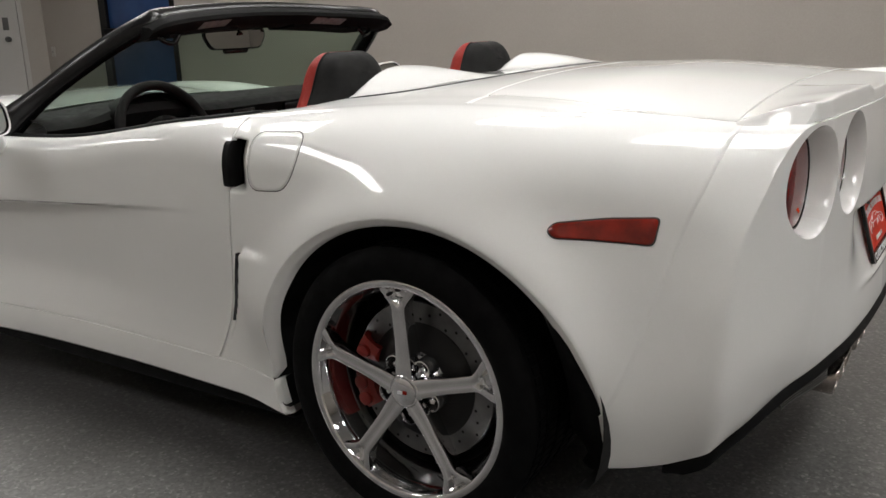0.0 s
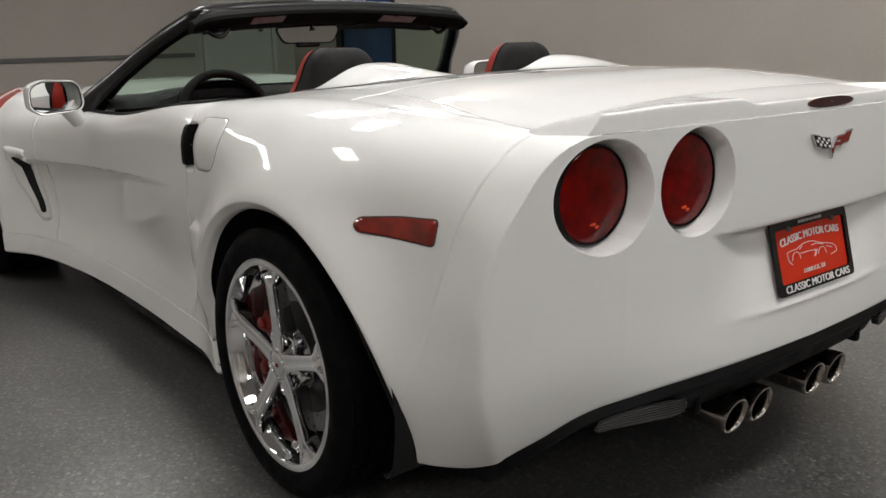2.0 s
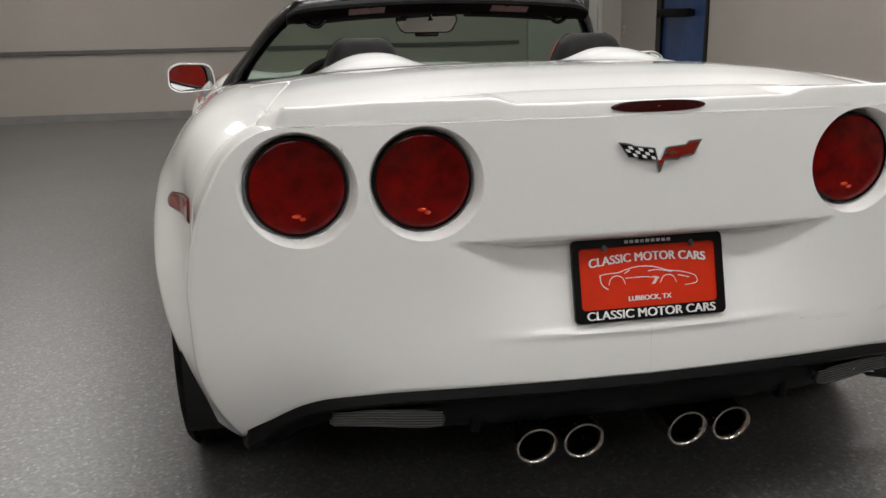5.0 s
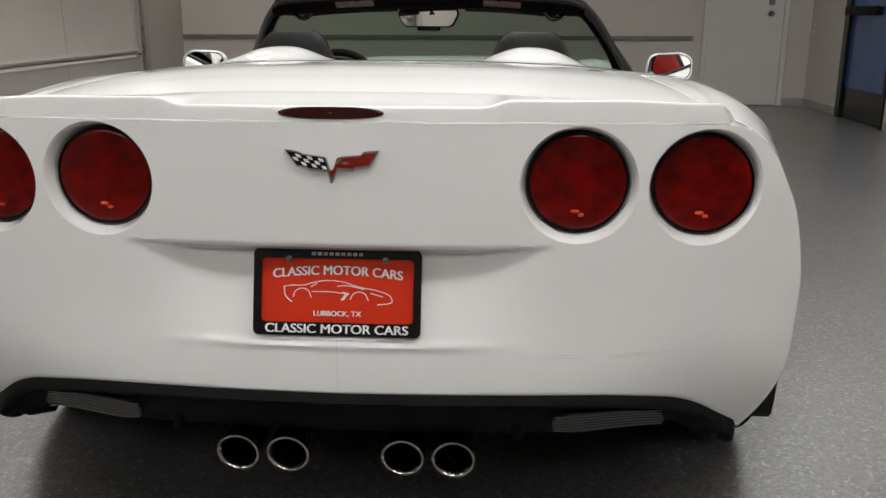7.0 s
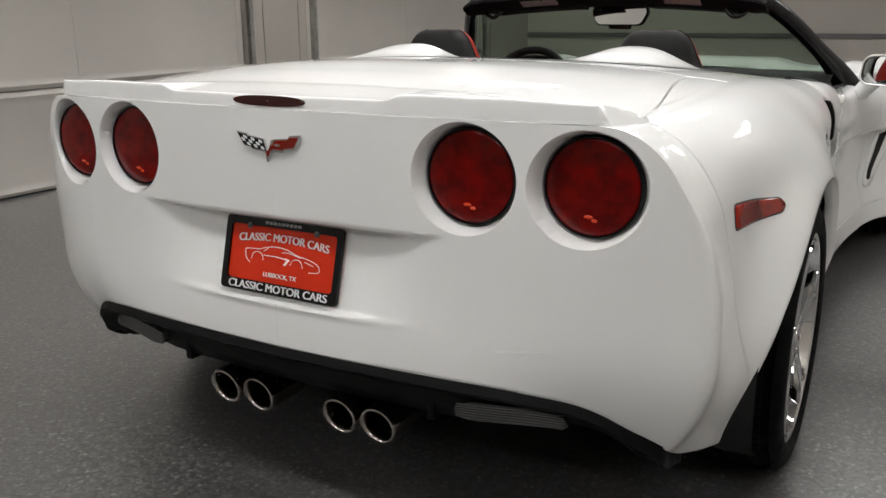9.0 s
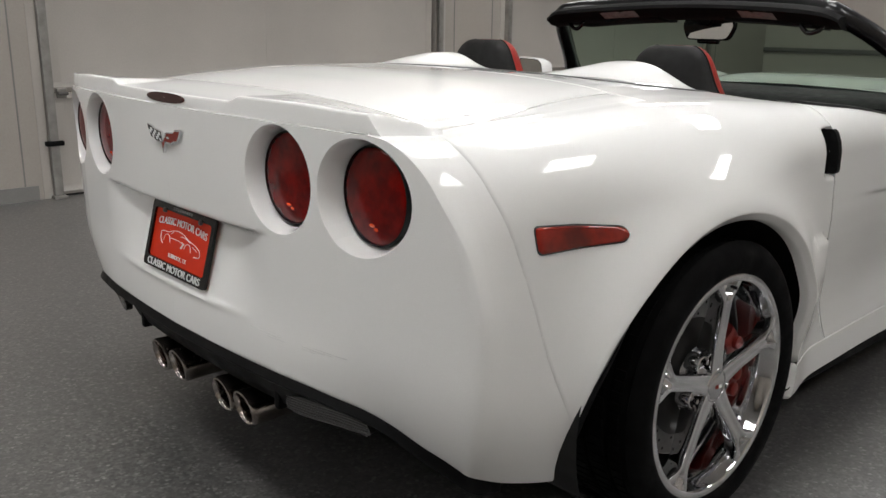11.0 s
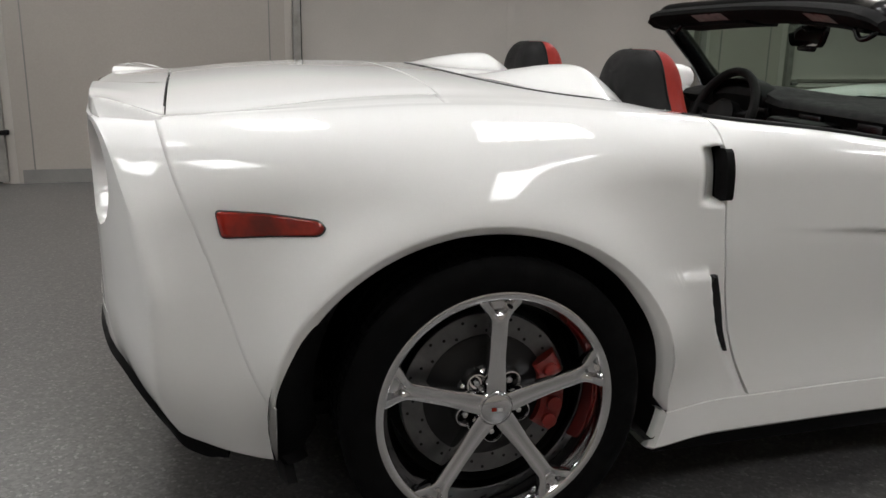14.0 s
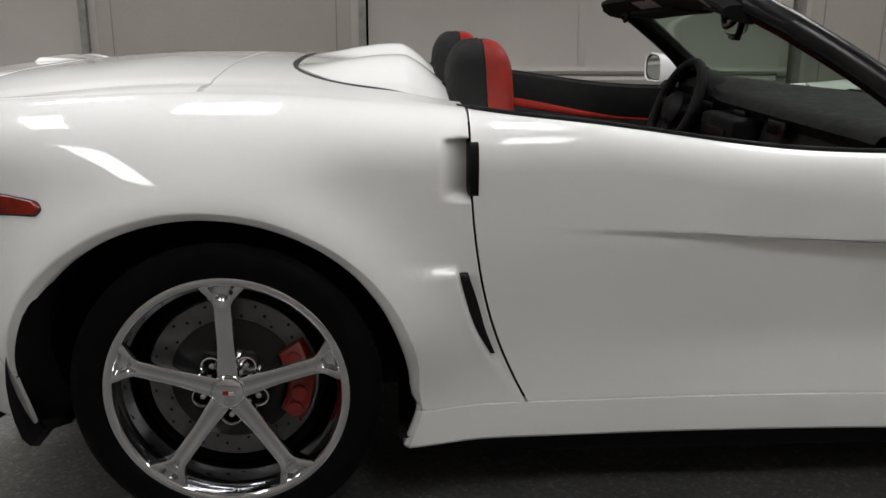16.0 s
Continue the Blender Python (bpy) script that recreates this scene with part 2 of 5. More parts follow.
T = 0.15
slab("floor", (ROOM_W - T, ROOM_S - T, -0.12), (ROOM_E + T, ROOM_N + T, 0), floor_mat, "speckled grey epoxy garage floor with a soft sheen")
slab("ceiling", (ROOM_W - T, ROOM_S - T, ROOM_H), (ROOM_E + T, ROOM_N + T, ROOM_H + 0.12), ceiling_mat, "plain off-white flat ceiling")
slab("wall_north", (ROOM_W, ROOM_N, 0), (ROOM_E, ROOM_N + T, ROOM_H), wall_paint, "plain warm grey painted wall with a dark rail")
slab("wall_south", (ROOM_W, ROOM_S - T, 0), (ROOM_E, ROOM_S, ROOM_H), wall_paint, "plain warm grey painted wall")
BLUE0, BLUE1, BLUE_H = 6.42, 7.66, 2.25
for lo, hi in (((ROOM_S, BLUE0), (0, ROOM_H)), ((BLUE1, ROOM_N), (0, ROOM_H)), ((BLUE0, BLUE1), (BLUE_H, ROOM_H))):
    slab("wall_east", (ROOM_E, lo[0], hi[0]), (ROOM_E + T, lo[1], hi[1]), wall_paint, "plain warm grey painted wall")
BAYS = ((-4.95, -1.80), (0.17, 3.30), (4.16, 7.42))
BAY_H = 3.25
edges = [ROOM_S] + [v for b in BAYS for v in b] + [ROOM_N]
for a, b in zip(edges[::2], edges[1::2]):
    slab("wall_west", (ROOM_W - T, a, 0), (ROOM_W, b, ROOM_H), wall_paint, "warm grey painted wall between garage doors")
for a, b in BAYS:
    slab("wall_west", (ROOM_W - T, a, BAY_H), (ROOM_W, b, ROOM_H), wall_paint, "warm grey painted wall above a garage door")
slab("rail_north", (ROOM_W, ROOM_N - 0.028, 0.775), (2.58, ROOM_N, 0.825), rail_grey, "dark grey horizontal wall rail", 0.004)
for a, b in ((ROOM_W, 2.68), (3.70, ROOM_E)):
    slab("baseboard", (a, ROOM_N - 0.012, 0), (b, ROOM_N, 0.09), trim_grey, "grey rubber base strip along the wall")
for a, b in ((ROOM_S, BLUE0 - 0.05), (BLUE1 + 0.05, ROOM_N - 0.012)):
    slab("baseboard", (ROOM_E - 0.012, a, 0), (ROOM_E, b, 0.09), trim_grey, "grey rubber base strip along the wall")
for a, b in zip(edges[::2], edges[1::2]):
    slab("baseboard", (ROOM_W, a + 0.13, 0), (ROOM_W + 0.012, b - 0.13, 0.09), trim_grey, "grey rubber base strip along the wall")

# white steel door in the north wall
door = structure("door_1", box((2.745, ROOM_N - 0.03, 0.012), (3.63, ROOM_N - 0.004, 2.08), 0.004), door_white, "closed off-white flush steel door")
for lo, hi in (((2.69, ROOM_N - 0.045, 0), (2.742, ROOM_N, 2.135)), ((3.633, ROOM_N - 0.045, 0), (3.69, ROOM_N, 2.135)), ((2.742, ROOM_N - 0.045, 2.083), (3.633, ROOM_N, 2.135))):
    part("door_frame", box(lo, hi, 0.004), door_white, door, "", False)
bm = lathe([(0, -0.045), (0.018, -0.045), (0.027, -0.035), (0.024, -0.018), (0.012, -0.012), (0.012, 0), (0.032, 0), (0.032, 0.006)], 24, "y")
part("door_knob", moved(bm, Matrix.Translation((3.475, ROOM_N - 0.036, 1.09))), steel, door, "satin steel knob", "angle")
part("strike_plate", box((3.44, ROOM_N - 0.034, 1.19), (3.51, ROOM_N - 0.03, 1.33)), rail_grey, door, "brown metal plate", False)

# blue glazed door in the east wall
door = structure("door_2", box((ROOM_E + 0.02, BLUE0 + 0.06, 0.33), (ROOM_E + 0.05, BLUE1 - 0.12, BLUE_H - 0.06)), blue_glass, "dark framed door with deep blue glazing")
part("kick_panel", box((ROOM_E + 0.012, BLUE0 + 0.06, 0.012), (ROOM_E + 0.055, BLUE1 - 0.12, 0.33), 0.004), gloss_black, door, "black kick panel", False)
for lo, hi in (((ROOM_E - 0.02, BLUE0, 0), (ROOM_E + 0.09, BLUE0 + 0.06, BLUE_H)), ((ROOM_E - 0.02, BLUE1 - 0.12, 0), (ROOM_E + 0.09, BLUE1, BLUE_H)), ((ROOM_E - 0.02, BLUE0 + 0.06, BLUE_H - 0.06), (ROOM_E + 0.09, BLUE1 - 0.12, BLUE_H))):
    part("door_frame", box(lo, hi, 0.004), gloss_black, door, "black metal frame", False)
part("push_bar", box((ROOM_E - 0.075, BLUE0 + 0.35, 1.08), (ROOM_E - 0.02, BLUE1 - 0.12, 1.17), 0.01), black_plastic, door, "black push bar", True)
for y in (BLUE0 + 0.38, BLUE1 - 0.2):
    part("bracket", box((ROOM_E - 0.03, y - 0.02, 1.09), (ROOM_E + 0.025, y + 0.02, 1.16)), black_plastic, door, "", False)
slab("outside_panel", (ROOM_E + 0.16, BLUE0 - 0.3, 0), (ROOM_E + 0.2, BLUE1 + 0.3, 2.6), rail_grey, "dark space behind the blue door")
sw = tagged(empty("light_switch", (ROOM_E, 8.63, 0.93)), "small beige light switch plate on the wall", "switch")
part("cover_plate", box((ROOM_E - 0.006, 8.595, 0.87), (ROOM_E, 8.665, 0.985), 0.002), door_white, sw)
part("toggle", box((ROOM_E - 0.016, 8.625, 0.915), (ROOM_E - 0.006, 8.635, 0.94), 0.002), trim_grey, sw)

# sectional garage doors
LEVELS = (0.0, 0.645, 1.34, 1.98, 2.62, 3.24)
for k, (a, b) in enumerate(BAYS):
    gd = empty("garage_door", (ROOM_W, (a + b) / 2, 0))
    tagged(gd, "closed off-white sectional steel garage door with ribbed joints", "garage door", "sectional doors along the west wall")
    for s in range(5):
        z0, z1 = LEVELS[s] + 0.003, LEVELS[s + 1] - 0.003
        y0, y1 = a + 0.02, b - 0.02
        prof = [(-0.09, z0), (-0.045, z0), (-0.03, z0 + 0.012), (-0.022, z0 + 0.03), (-0.03, z0 + 0.045), (-0.036, z0 + 0.07), (-0.036, z1 - 0.07), (-0.03, z1 - 0.045), (-0.022, z1 - 0.03), (-0.03, z1 - 0.012), (-0.045, z1), (-0.09, z1)]
        bm = grid([[(ROOM_W + x, y, z) for x, z in prof] for y in (y0, y1)], True)
        part("door_panel", bm, door_steel, gd, "", "angle")
        for y in (y0 + 0.03, (y0 + y1) / 2, y1 - 0.03):
            part("stile", box((ROOM_W - 0.036, y - 0.03, z0 + 0.06), (ROOM_W - 0.0335, y + 0.03, z1 - 0.06)), door_steel, gd, "", False)
        for y in (y0 + 0.05, y1 - 0.05):
            part("hinge", box((ROOM_W - 0.034, y - 0.03, z1 - 0.03), (ROOM_W - 0.012, y + 0.03, z1 + 0.03), 0.004), galvanised, gd, "", False)
            part("roller", moved(lathe([(0, -0.03), (0.011, -0.03), (0.011, 0.03), (0, 0.03)], 12, "y"), Matrix.Translation((ROOM_W + 0.006, y, z1))), rail_grey, gd, "", "angle")
    part("weather_seal", box((ROOM_W - 0.085, a, 0), (ROOM_W - 0.03, b, 0.012)), seal, gd, "", False)
    for y, s in ((a, 1), (b, -1)):
        for lo, hi in (((-0.03, 0.0), (0.045, 0.004)), ((0.041, 0.004), (0.045, 0.05)), ((-0.002, 0.004), (0.002, 0.03))):
            ya, yb = sorted((y - s * 0.045 + s * lo[1], y - s * 0.045 + s * hi[1]))
            part("track", box((ROOM_W + max(lo[0], 0.001), ya, 0.02), (ROOM_W + hi[0], yb, 2.75)), galvanised, gd, "", False)
        ya, yb = sorted((y - s * 0.10, y - s * 0.05))
        part("angle_iron", box((ROOM_W + 0.001, ya, 0.0), (ROOM_W + 0.005, yb, 2.75)), door_steel, gd, "", False)
        for i in range(10):
            z = 0.12 + 0.27 * i
            bm = moved(lathe([(0, 0.012), (0.008, 0.012), (0.009, 0.006), (0.009, 0), (0.0, 0)], 8, "x"), Matrix.Translation((ROOM_W + 0.006, y - s * 0.03, z)))
            part("bolt", bm, rail_grey, gd, "", False)
        ya, yb = sorted((y - s * 0.14, y - s * 0.105))
        part("jamb_seam", box((ROOM_W + 0.001, y - s * 0.205 - 0.004, 0), (ROOM_W + 0.004, y - s * 0.205 + 0.004, 2.9)), trim_grey, gd, "", False)
    part("latch", box((ROOM_W + 0.02, b - 0.035, 0.33), (ROOM_W + 0.06, b + 0.075, 0.36), 0.006), black_plastic, gd, "black slide latch")
    part("latch", box((ROOM_W + 0.02, a - 0.075, 0.33), (ROOM_W + 0.06, a + 0.035, 0.36), 0.006), black_plastic, gd, "black slide latch")
    part("foot_bracket", box((ROOM_W + 0.001, a - 0.06, 0.0), (ROOM_W + 0.07, a + 0.02, 0.02), 0.003), galvanised, gd)

# ceiling lights
# (-3.05, 6.9), (-2.75, -1.95) and (-3.0, -5.4) are added to brighten the west side
FIX = [(3.1, -2.0), (3.1, 1.4), (3.15, 5.2), (0.62, -1.9), (0.60, 1.1), (0.45, 4.2), (-0.45, -0.5), (-0.35, 2.95), (-3.09, 3.46), (-3.05, 6.9), (-2.75, -1.95), (-3.0, -5.4), (-1.05, -5.1), (1.05, -5.1)]
for x, y in FIX:
    cl = tagged(empty("ceiling_light", (x, y, ROOM_H)), "lit white ceiling panel light in a thin frame", "ceiling light", "panel lights on the ceiling")
    hx, hy = 0.60, 0.30
    part("diffuser", box((x - hx, y - hy, ROOM_H - 0.045), (x + hx, y + hy, ROOM_H - 0.04)), lamp_mat, cl, "glowing white diffuser", False)
    for lo, hi in (((-hx - 0.03, -hy - 0.03), (-hx, hy + 0.03)), ((hx, -hy - 0.03), (hx + 0.03, hy + 0.03)), ((-hx, -hy - 0.03), (hx, -hy)), ((-hx, hy), (hx, hy + 0.03)), ((-hx, -0.112), (hx, -0.094)), ((-hx, 0.094), (hx, 0.112))):
        part("frame", box((x + lo[0], y + lo[1], ROOM_H - 0.05), (x + hi[0], y + hi[1], ROOM_H)), door_white, cl, "", False)


# ---- the car: body surface ----
car = tagged(empty("sports_car"), "white two-seat convertible sports car with open roof and chrome wheels", "car")

CTRL = [(0, -0.806), (0.2, -0.803), (0.4, -0.793), (0.58, -0.779), (0.62, -0.774), (0.66, -0.767), (0.70, -0.757), (0.74, -0.744), (0.78, -0.728), (0.815, -0.7105), (0.832, -0.700),
        (0.838, -0.687), (0.8425, -0.656), (0.849, -0.615), (0.866, -0.54),
        (0.887, -0.44), (0.907, -0.33), (0.919, -0.18), (0.925, 0), (0.925, 0.2), (0.921, 0.4), (0.915, 0.55), (0.908, 0.75), (0.90, 1.0), (0.90, 1.3), (0.912, 1.6),
        (0.952, 1.95), (1.018, 2.3), (1.042, 2.7), (1.01, 3.0), (0.88, 3.25), (0.72, 3.42), (0.5, 3.53), (0.25, 3.585), (0, 3.6)]
line = np.array([tuple(p) for p in spline([(x, y, 0) for x, y in CTRL], 16)])[:, :2]
ARC = np.concatenate([[0], np.cumsum(np.linalg.norm(np.diff(line, axis=0), axis=1))])
tang = np.gradient(line, ARC, axis=0)
tang /= np.linalg.norm(tang, axis=1)[:, None]


def at_y(y):
    """The place along the outline where the flank has this y."""
    return float(np.interp(y, line[:, 1], ARC))


def at_x(x):
    return float(np.interp(x, line[:161, 0], ARC[:161]))


def outline(s):
    x, y = np.interp(s, ARC, line[:, 0]), np.interp(s, ARC, line[:, 1])
    tx, ty = np.interp(s, ARC, tang[:, 0]), np.interp(s, ARC, tang[:, 1])
    k = math.hypot(tx, ty)
    return float(x), float(y), float(ty / k), float(-tx / k)


S_C = float(ARC[168])
X_C, Y_C = float(line[168, 0]), float(line[168, 1])
st = [0, at_x(0.45), at_x(0.60), at_x(0.70), at_x(0.78), S_C, at_y(-0.60), at_y(-0.3), at_y(-0.1), at_y(0.1), at_y(0.3), at_y(0.5), at_y(0.55), at_y(0.75), at_y(1.3), at_y(1.6), at_y(1.95), at_y(2.4), at_y(2.7), at_y(3.1), ARC[-1]]
TOP = curve_of(st, [0.913, 0.913, 0.913, 0.912, 0.9115, 0.911, 0.915, 0.930, 0.937, 0.935, 0.924, 0.909, 0.902, 0.883, 0.818, 0.812, 0.83, 0.86, 0.855, 0.76, 0.60])
SHO = curve_of(st, [0.685, 0.685, 0.685, 0.685, 0.685, 0.70, 0.745, 0.775, 0.765, 0.76, 0.785, 0.785, 0.785, 0.785, 0.72, 0.70, 0.68, 0.62, 0.60, 0.52, 0.45])
RAD = curve_of(st, [0.0, 0.002, 0.035, 0.084, 0.125, 0.155, 0.155, 0.17, 0.185, 0.185, 0.175, 0.14, 0.10, 0.062, 0.05, 0.06, 0.16, 0.25, 0.28, 0.3, 0.25])
def eased(f, width):
    """The same curve with its bends softened over a width."""
    ss = np.linspace(-0.3, ARC[-1] + 0.3, 1200)
    vals = np.array([f(abs(s) if s < ARC[-1] else 2 * ARC[-1] - s) for s in ss])
    k = np.exp(-0.5 * (np.arange(-60, 61) * (ss[1] - ss[0]) / width) ** 2)
    soft = np.convolve(np.pad(vals, 60, mode="edge"), k / k.sum(), "valid")
    return lambda s: float(np.interp(s, ss, soft))


TOP, SHO, RAD = eased(TOP, 0.05), eased(SHO, 0.03), eased(RAD, 0.02)
ARCH_R = (-0.025, 0.333, 0.422, 0.389)
ARCH_F = (2.685, 0.330, 0.395, 0.375)
Y_SEAM = -0.642
S_BUMP = at_y(Y_SEAM)


EDGE_S = [0, at_x(0.35), at_x(0.50), at_x(0.57), at_x(0.63), at_x(0.69), at_x(0.745), at_y(-0.72), at_y(-0.64), at_y(-0.55), at_y(-0.47), at_y(-0.42), at_y(-0.33)]
TUCK = eased(curve_of(EDGE_S, [0.0, 0.002, 0.012, 0.020, 0.031, 0.041, 0.051, 0.064, 0.066, 0.056, 0.043, 0.031, 0.0]), 0.02)
ZB = eased(curve_of(EDGE_S, [0.409, 0.411, 0.407, 0.400, 0.390, 0.367, 0.332, 0.305, 0.264, 0.235, 0.224, 0.224, 0.224]), 0.02)
weight = np.exp(-0.5 * ((ARC[:, None] - ARC[None, :]) / 0.09) ** 2) * np.gradient(ARC)[None, :]
soft_t = weight @ tang
soft_t /= np.linalg.norm(soft_t, axis=1)[:, None]


near = np.exp(-0.5 * ((ARC[:, None] - ARC[None, :]) / 0.032) ** 2) * np.gradient(ARC)[None, :]
soft_line = (near / near.sum(1)[:, None]) @ line


def inward(s):
    """Which way the lower edge rolls under."""
    return float(-np.interp(s, ARC, soft_t[:, 1])), float(np.interp(s, ARC, soft_t[:, 0]))


# how far the flank below the crease leans in over the sill
UNDER = curve_of([0.10, 0.19, 0.265, 0.30, 0.36, 0.42, 0.50, 0.58, 0.64, 1.2], [0.022, 0.023, 0.026, 0.029, 0.031, 0.028, 0.018, 0.006, 0.0, 0.0])
# the rear corner swells and sweeps forward below the lamps
SWELL = curve_of([0.1, 0.22, 0.30, 0.37, 0.45, 0.58, 0.67, 0.74, 0.82, 1.2], [0.3, 0.45, 0.60, 0.78, 0.95, 1.0, 0.72, 0.35, 0.0, 0.0])
SLOT = curve_of([0.30, 0.386, 0.45, 0.52, 0.572, 0.62], [0.62, 0.566, 0.531, 0.508, 0.495, 0.488])


# height of the wheel arch flare over the flank, by the distance from its edge
LEAN = curve_of([0, 0.02, 0.045, 0.07, 0.10, 0.128, 0.17, 0.21, 0.9], [0.15, 0.36, 0.47, 0.42, 0.31, 0.20, 0.08, 0.0, 0.0])
RISE_D = np.linspace(0, 0.24, 97)
RISE = np.array([LEAN(d) for d in RISE_D])
RISE = np.cumsum(RISE[::-1])[::-1] / RISE.sum()


def flare(y, z, arch, amount, width):
    cy, cz, a, b = arch
    up = max(z - cz, 0) / b
    rho = math.hypot((y - cy) / a, up)
    d = max(rho - 1, 0) * 0.4 / width
    level = math.log(1 + math.exp((0.085 - d) / 0.021)) / 4.065
    crown = float(np.interp(d * 1.2, RISE_D, RISE))
    return amount * (level + (crown - level) * float(smooth(up / rho, 0.35, 0.85)))


def recess(x, z):
    """How far the tail is set back round the number plate."""
    wx = 1 - smooth(abs(x), 0.21, 0.41)
    edge = 0.689 - 0.024 * wx
    slope = min(max((z - 0.503) / (edge - 0.503), 0), 1)
    return float(0.044 * wx * (1 - smooth(z, edge, 0.692)) * slope)


def body(s, z, panel=""):
    """The point of the painted skin at s along the outline and height z."""
    x, y, nx, ny = outline(s)
    top, sho, rad = TOP(s), SHO(s), RAD(s)
    u = min(max((z - sho) / (top - sho), 0), 1)
    fall = -rad * (1 - math.sqrt(max(1 - u * u, 0)))
    turn = float(smooth(y, 1.4, 2.0))
    out = fall * turn
    if y < 0.9:
        out += flare(y, z, ARCH_R, 0.053 + 0.014 * float(smooth(-y, 0.05, 0.38)), 1.2 + 0.12 * float(smooth(-y, 0.05, 0.38))) * float(smooth(y, -0.64, -0.36)) * float(0.2 + 0.8 * smooth(z, 0.26, 0.50)) if x > 0.8 else 0
    if y > 1.5:
        out += flare(y, z, ARCH_F, 0.04, 1.1) if x > 0.7 else 0
    out -= UNDER(z) * float(smooth(y, 0.36, 0.60) * (1 - smooth(y, 2.0, 2.4)))
    ex, ey = fall * (1 - turn), 0.0
    if y < 0:
        zb = ZB(s)
        roll = TUCK(s) * min(max((zb + 0.20 - z) / 0.20, 0), 1.15) ** 2.2
        ix, iy = inward(s)
        ex, ey = ex + ix * roll, iy * roll
        blunt = 0.006 + 0.05 * float(1 - smooth(z, 0.42, 0.70))
        ey -= 0.011 * float((1 - smooth(z, 0.42, 0.59)) * (1 - smooth(x, 0.50, 0.80)))
        swell = SWELL(z) * math.exp((blunt - math.hypot(s - S_C, blunt)) / 0.13) * float(1 - smooth(y, -0.50, -0.40))
        ex, ey = ex + 0.044 * swell, ey + 0.030 * swell
        low = float(1 - 0.4 * smooth(z, 0.26, 0.44) - 0.6 * smooth(z, 0.40, 0.68)) * float(1 - smooth(y, -0.45, -0.30)) * float(smooth(s, at_x(0.40), at_x(0.62)))
        ex += low * (float(np.interp(s, ARC, soft_line[:, 0])) - x)
        ey += low * (float(np.interp(s, ARC, soft_line[:, 1])) - y)
    if panel == "quarter":
        slot = SLOT(z)
        out += 0.020 * float(smooth(y, 0.34, 0.50) * (1 - smooth(z, 0.572, 0.594)) * smooth(z, 0.24, 0.48) * (1 - smooth(y, slot - 0.003, slot + 0.005)))
        out -= 0.048 * float(smooth(y, 0.452, 0.515) * smooth(z, 0.733, 0.742) * (1 - smooth(z, 0.848, 0.856)))
    if panel == "door" or panel == "front":
        crease = 0.672 - 0.055 * (y - 0.67)
        fade = 1 - smooth(y, 2.12, 2.26)
        out -= 0.036 * float(smooth(y, 0.60, 1.45) * (1 - smooth(z, crease - 0.014, crease)) * smooth(z, 0.225, 0.42) * fade)
    if x < 0.6 and y < 0:
        out -= recess(x, z)
        out += 0.0045 * math.exp(-((z - 0.499 - 0.05 * x * x) / 0.0075) ** 2) * float(1 - smooth(abs(x), 0.15, 0.34))
    if y < -0.56:
        if s <= S_C:
            ey += float(np.interp(x + fall, line[:169, 0], line[:169, 1])) - y
        else:
            uc = min(max((z - SHO(S_C)) / (TOP(S_C) - SHO(S_C)), 0), 1)
            xc = X_C - RAD(S_C) * (1 - math.sqrt(max(1 - uc * uc, 0)))
            ey += (float(np.interp(xc, line[:169, 0], line[:169, 1])) - Y_C) * float(1 - smooth(y, Y_C, -0.640))
    return Vector((x + nx * out + ex, y + ny * out + ey, z))


def skin_normal(s, z, panel=""):
    e = 0.004
    a, b = body(s + e, z, panel) - body(s - e, z, panel), body(s, z + e, panel) - body(s, z - e, panel)
    n = a.cross(b).normalized()
    return n if n.dot(Vector((outline(s)[2], outline(s)[3], 0.2))) > 0 else -n


def patch(ring, lift, panel="", cells=6, edge=0.0, side=1):
    """A piece lying on the flank inside a closed ring of (y, z); lift stands it proud, edge folds its rim down."""
    pts = [(at_y(y), z) for y, z in ring]
    cs, cz = sum(p[0] for p in pts) / len(pts), sum(p[1] for p in pts) / len(pts)
    rows = []
    for k in range(cells + 1):
        f = max(k / cells, 0.02)
        rows.append([(cs + (s - cs) * f, cz + (z - cz) * f) for s, z in pts])
    out = [[body(s, z, panel) + skin_normal(s, z, panel) * lift for s, z in row] for row in rows]
    if edge:
        out.append([body(s, z, panel) + skin_normal(s, z, panel) * (lift - edge) for s, z in pts])
    out = [[(p.x * side, p.y, p.z) for p in row] for row in out]
    bm = grid(out, close=True)
    bm.faces.new([v for v in bm.verts][:len(ring)])
    bmesh.ops.recalc_face_normals(bm, faces=bm.faces)
    f = max(bm.faces, key=lambda q: q.calc_area())
    if f.normal.x * side < 0:
        bmesh.ops.reverse_faces(bm, faces=bm.faces[:])
    return bm


def rounded(corners, r, n=5):
    """A closed ring with rounded corners."""
    out = []
    m = len(corners)
    for i in range(m):
        p, a, b = (Vector((*corners[j % m], 0)) for j in (i, i - 1, i + 1))
        da, db = (a - p), (b - p)
        rr = min(r, da.length * 0.45, db.length * 0.45)
        a2, b2 = p + da.normalized() * rr, p + db.normalized() * rr
        for k in range(n + 1):
            t = k / n
            q = a2 * (1 - t) ** 2 + p * 2 * t * (1 - t) + b2 * t * t
            out.append((q.x, q.y))
    return out


def dense(ring, step):
    out = []
    for (a, b), (c, d) in zip(ring, ring[1:] + ring[:1]):
        n = max(1, int(math.hypot(c - a, d - b) / step))
        out += [(a + (c - a) * k / n, b + (d - b) * k / n) for k in range(n)]
    return out


def door_shape(m):
    return 1 - (1 - m) ** 2.6


def seam_shape(m):
    return 0.18 * (1 - (1 - m) ** 8) + 0.82 * m


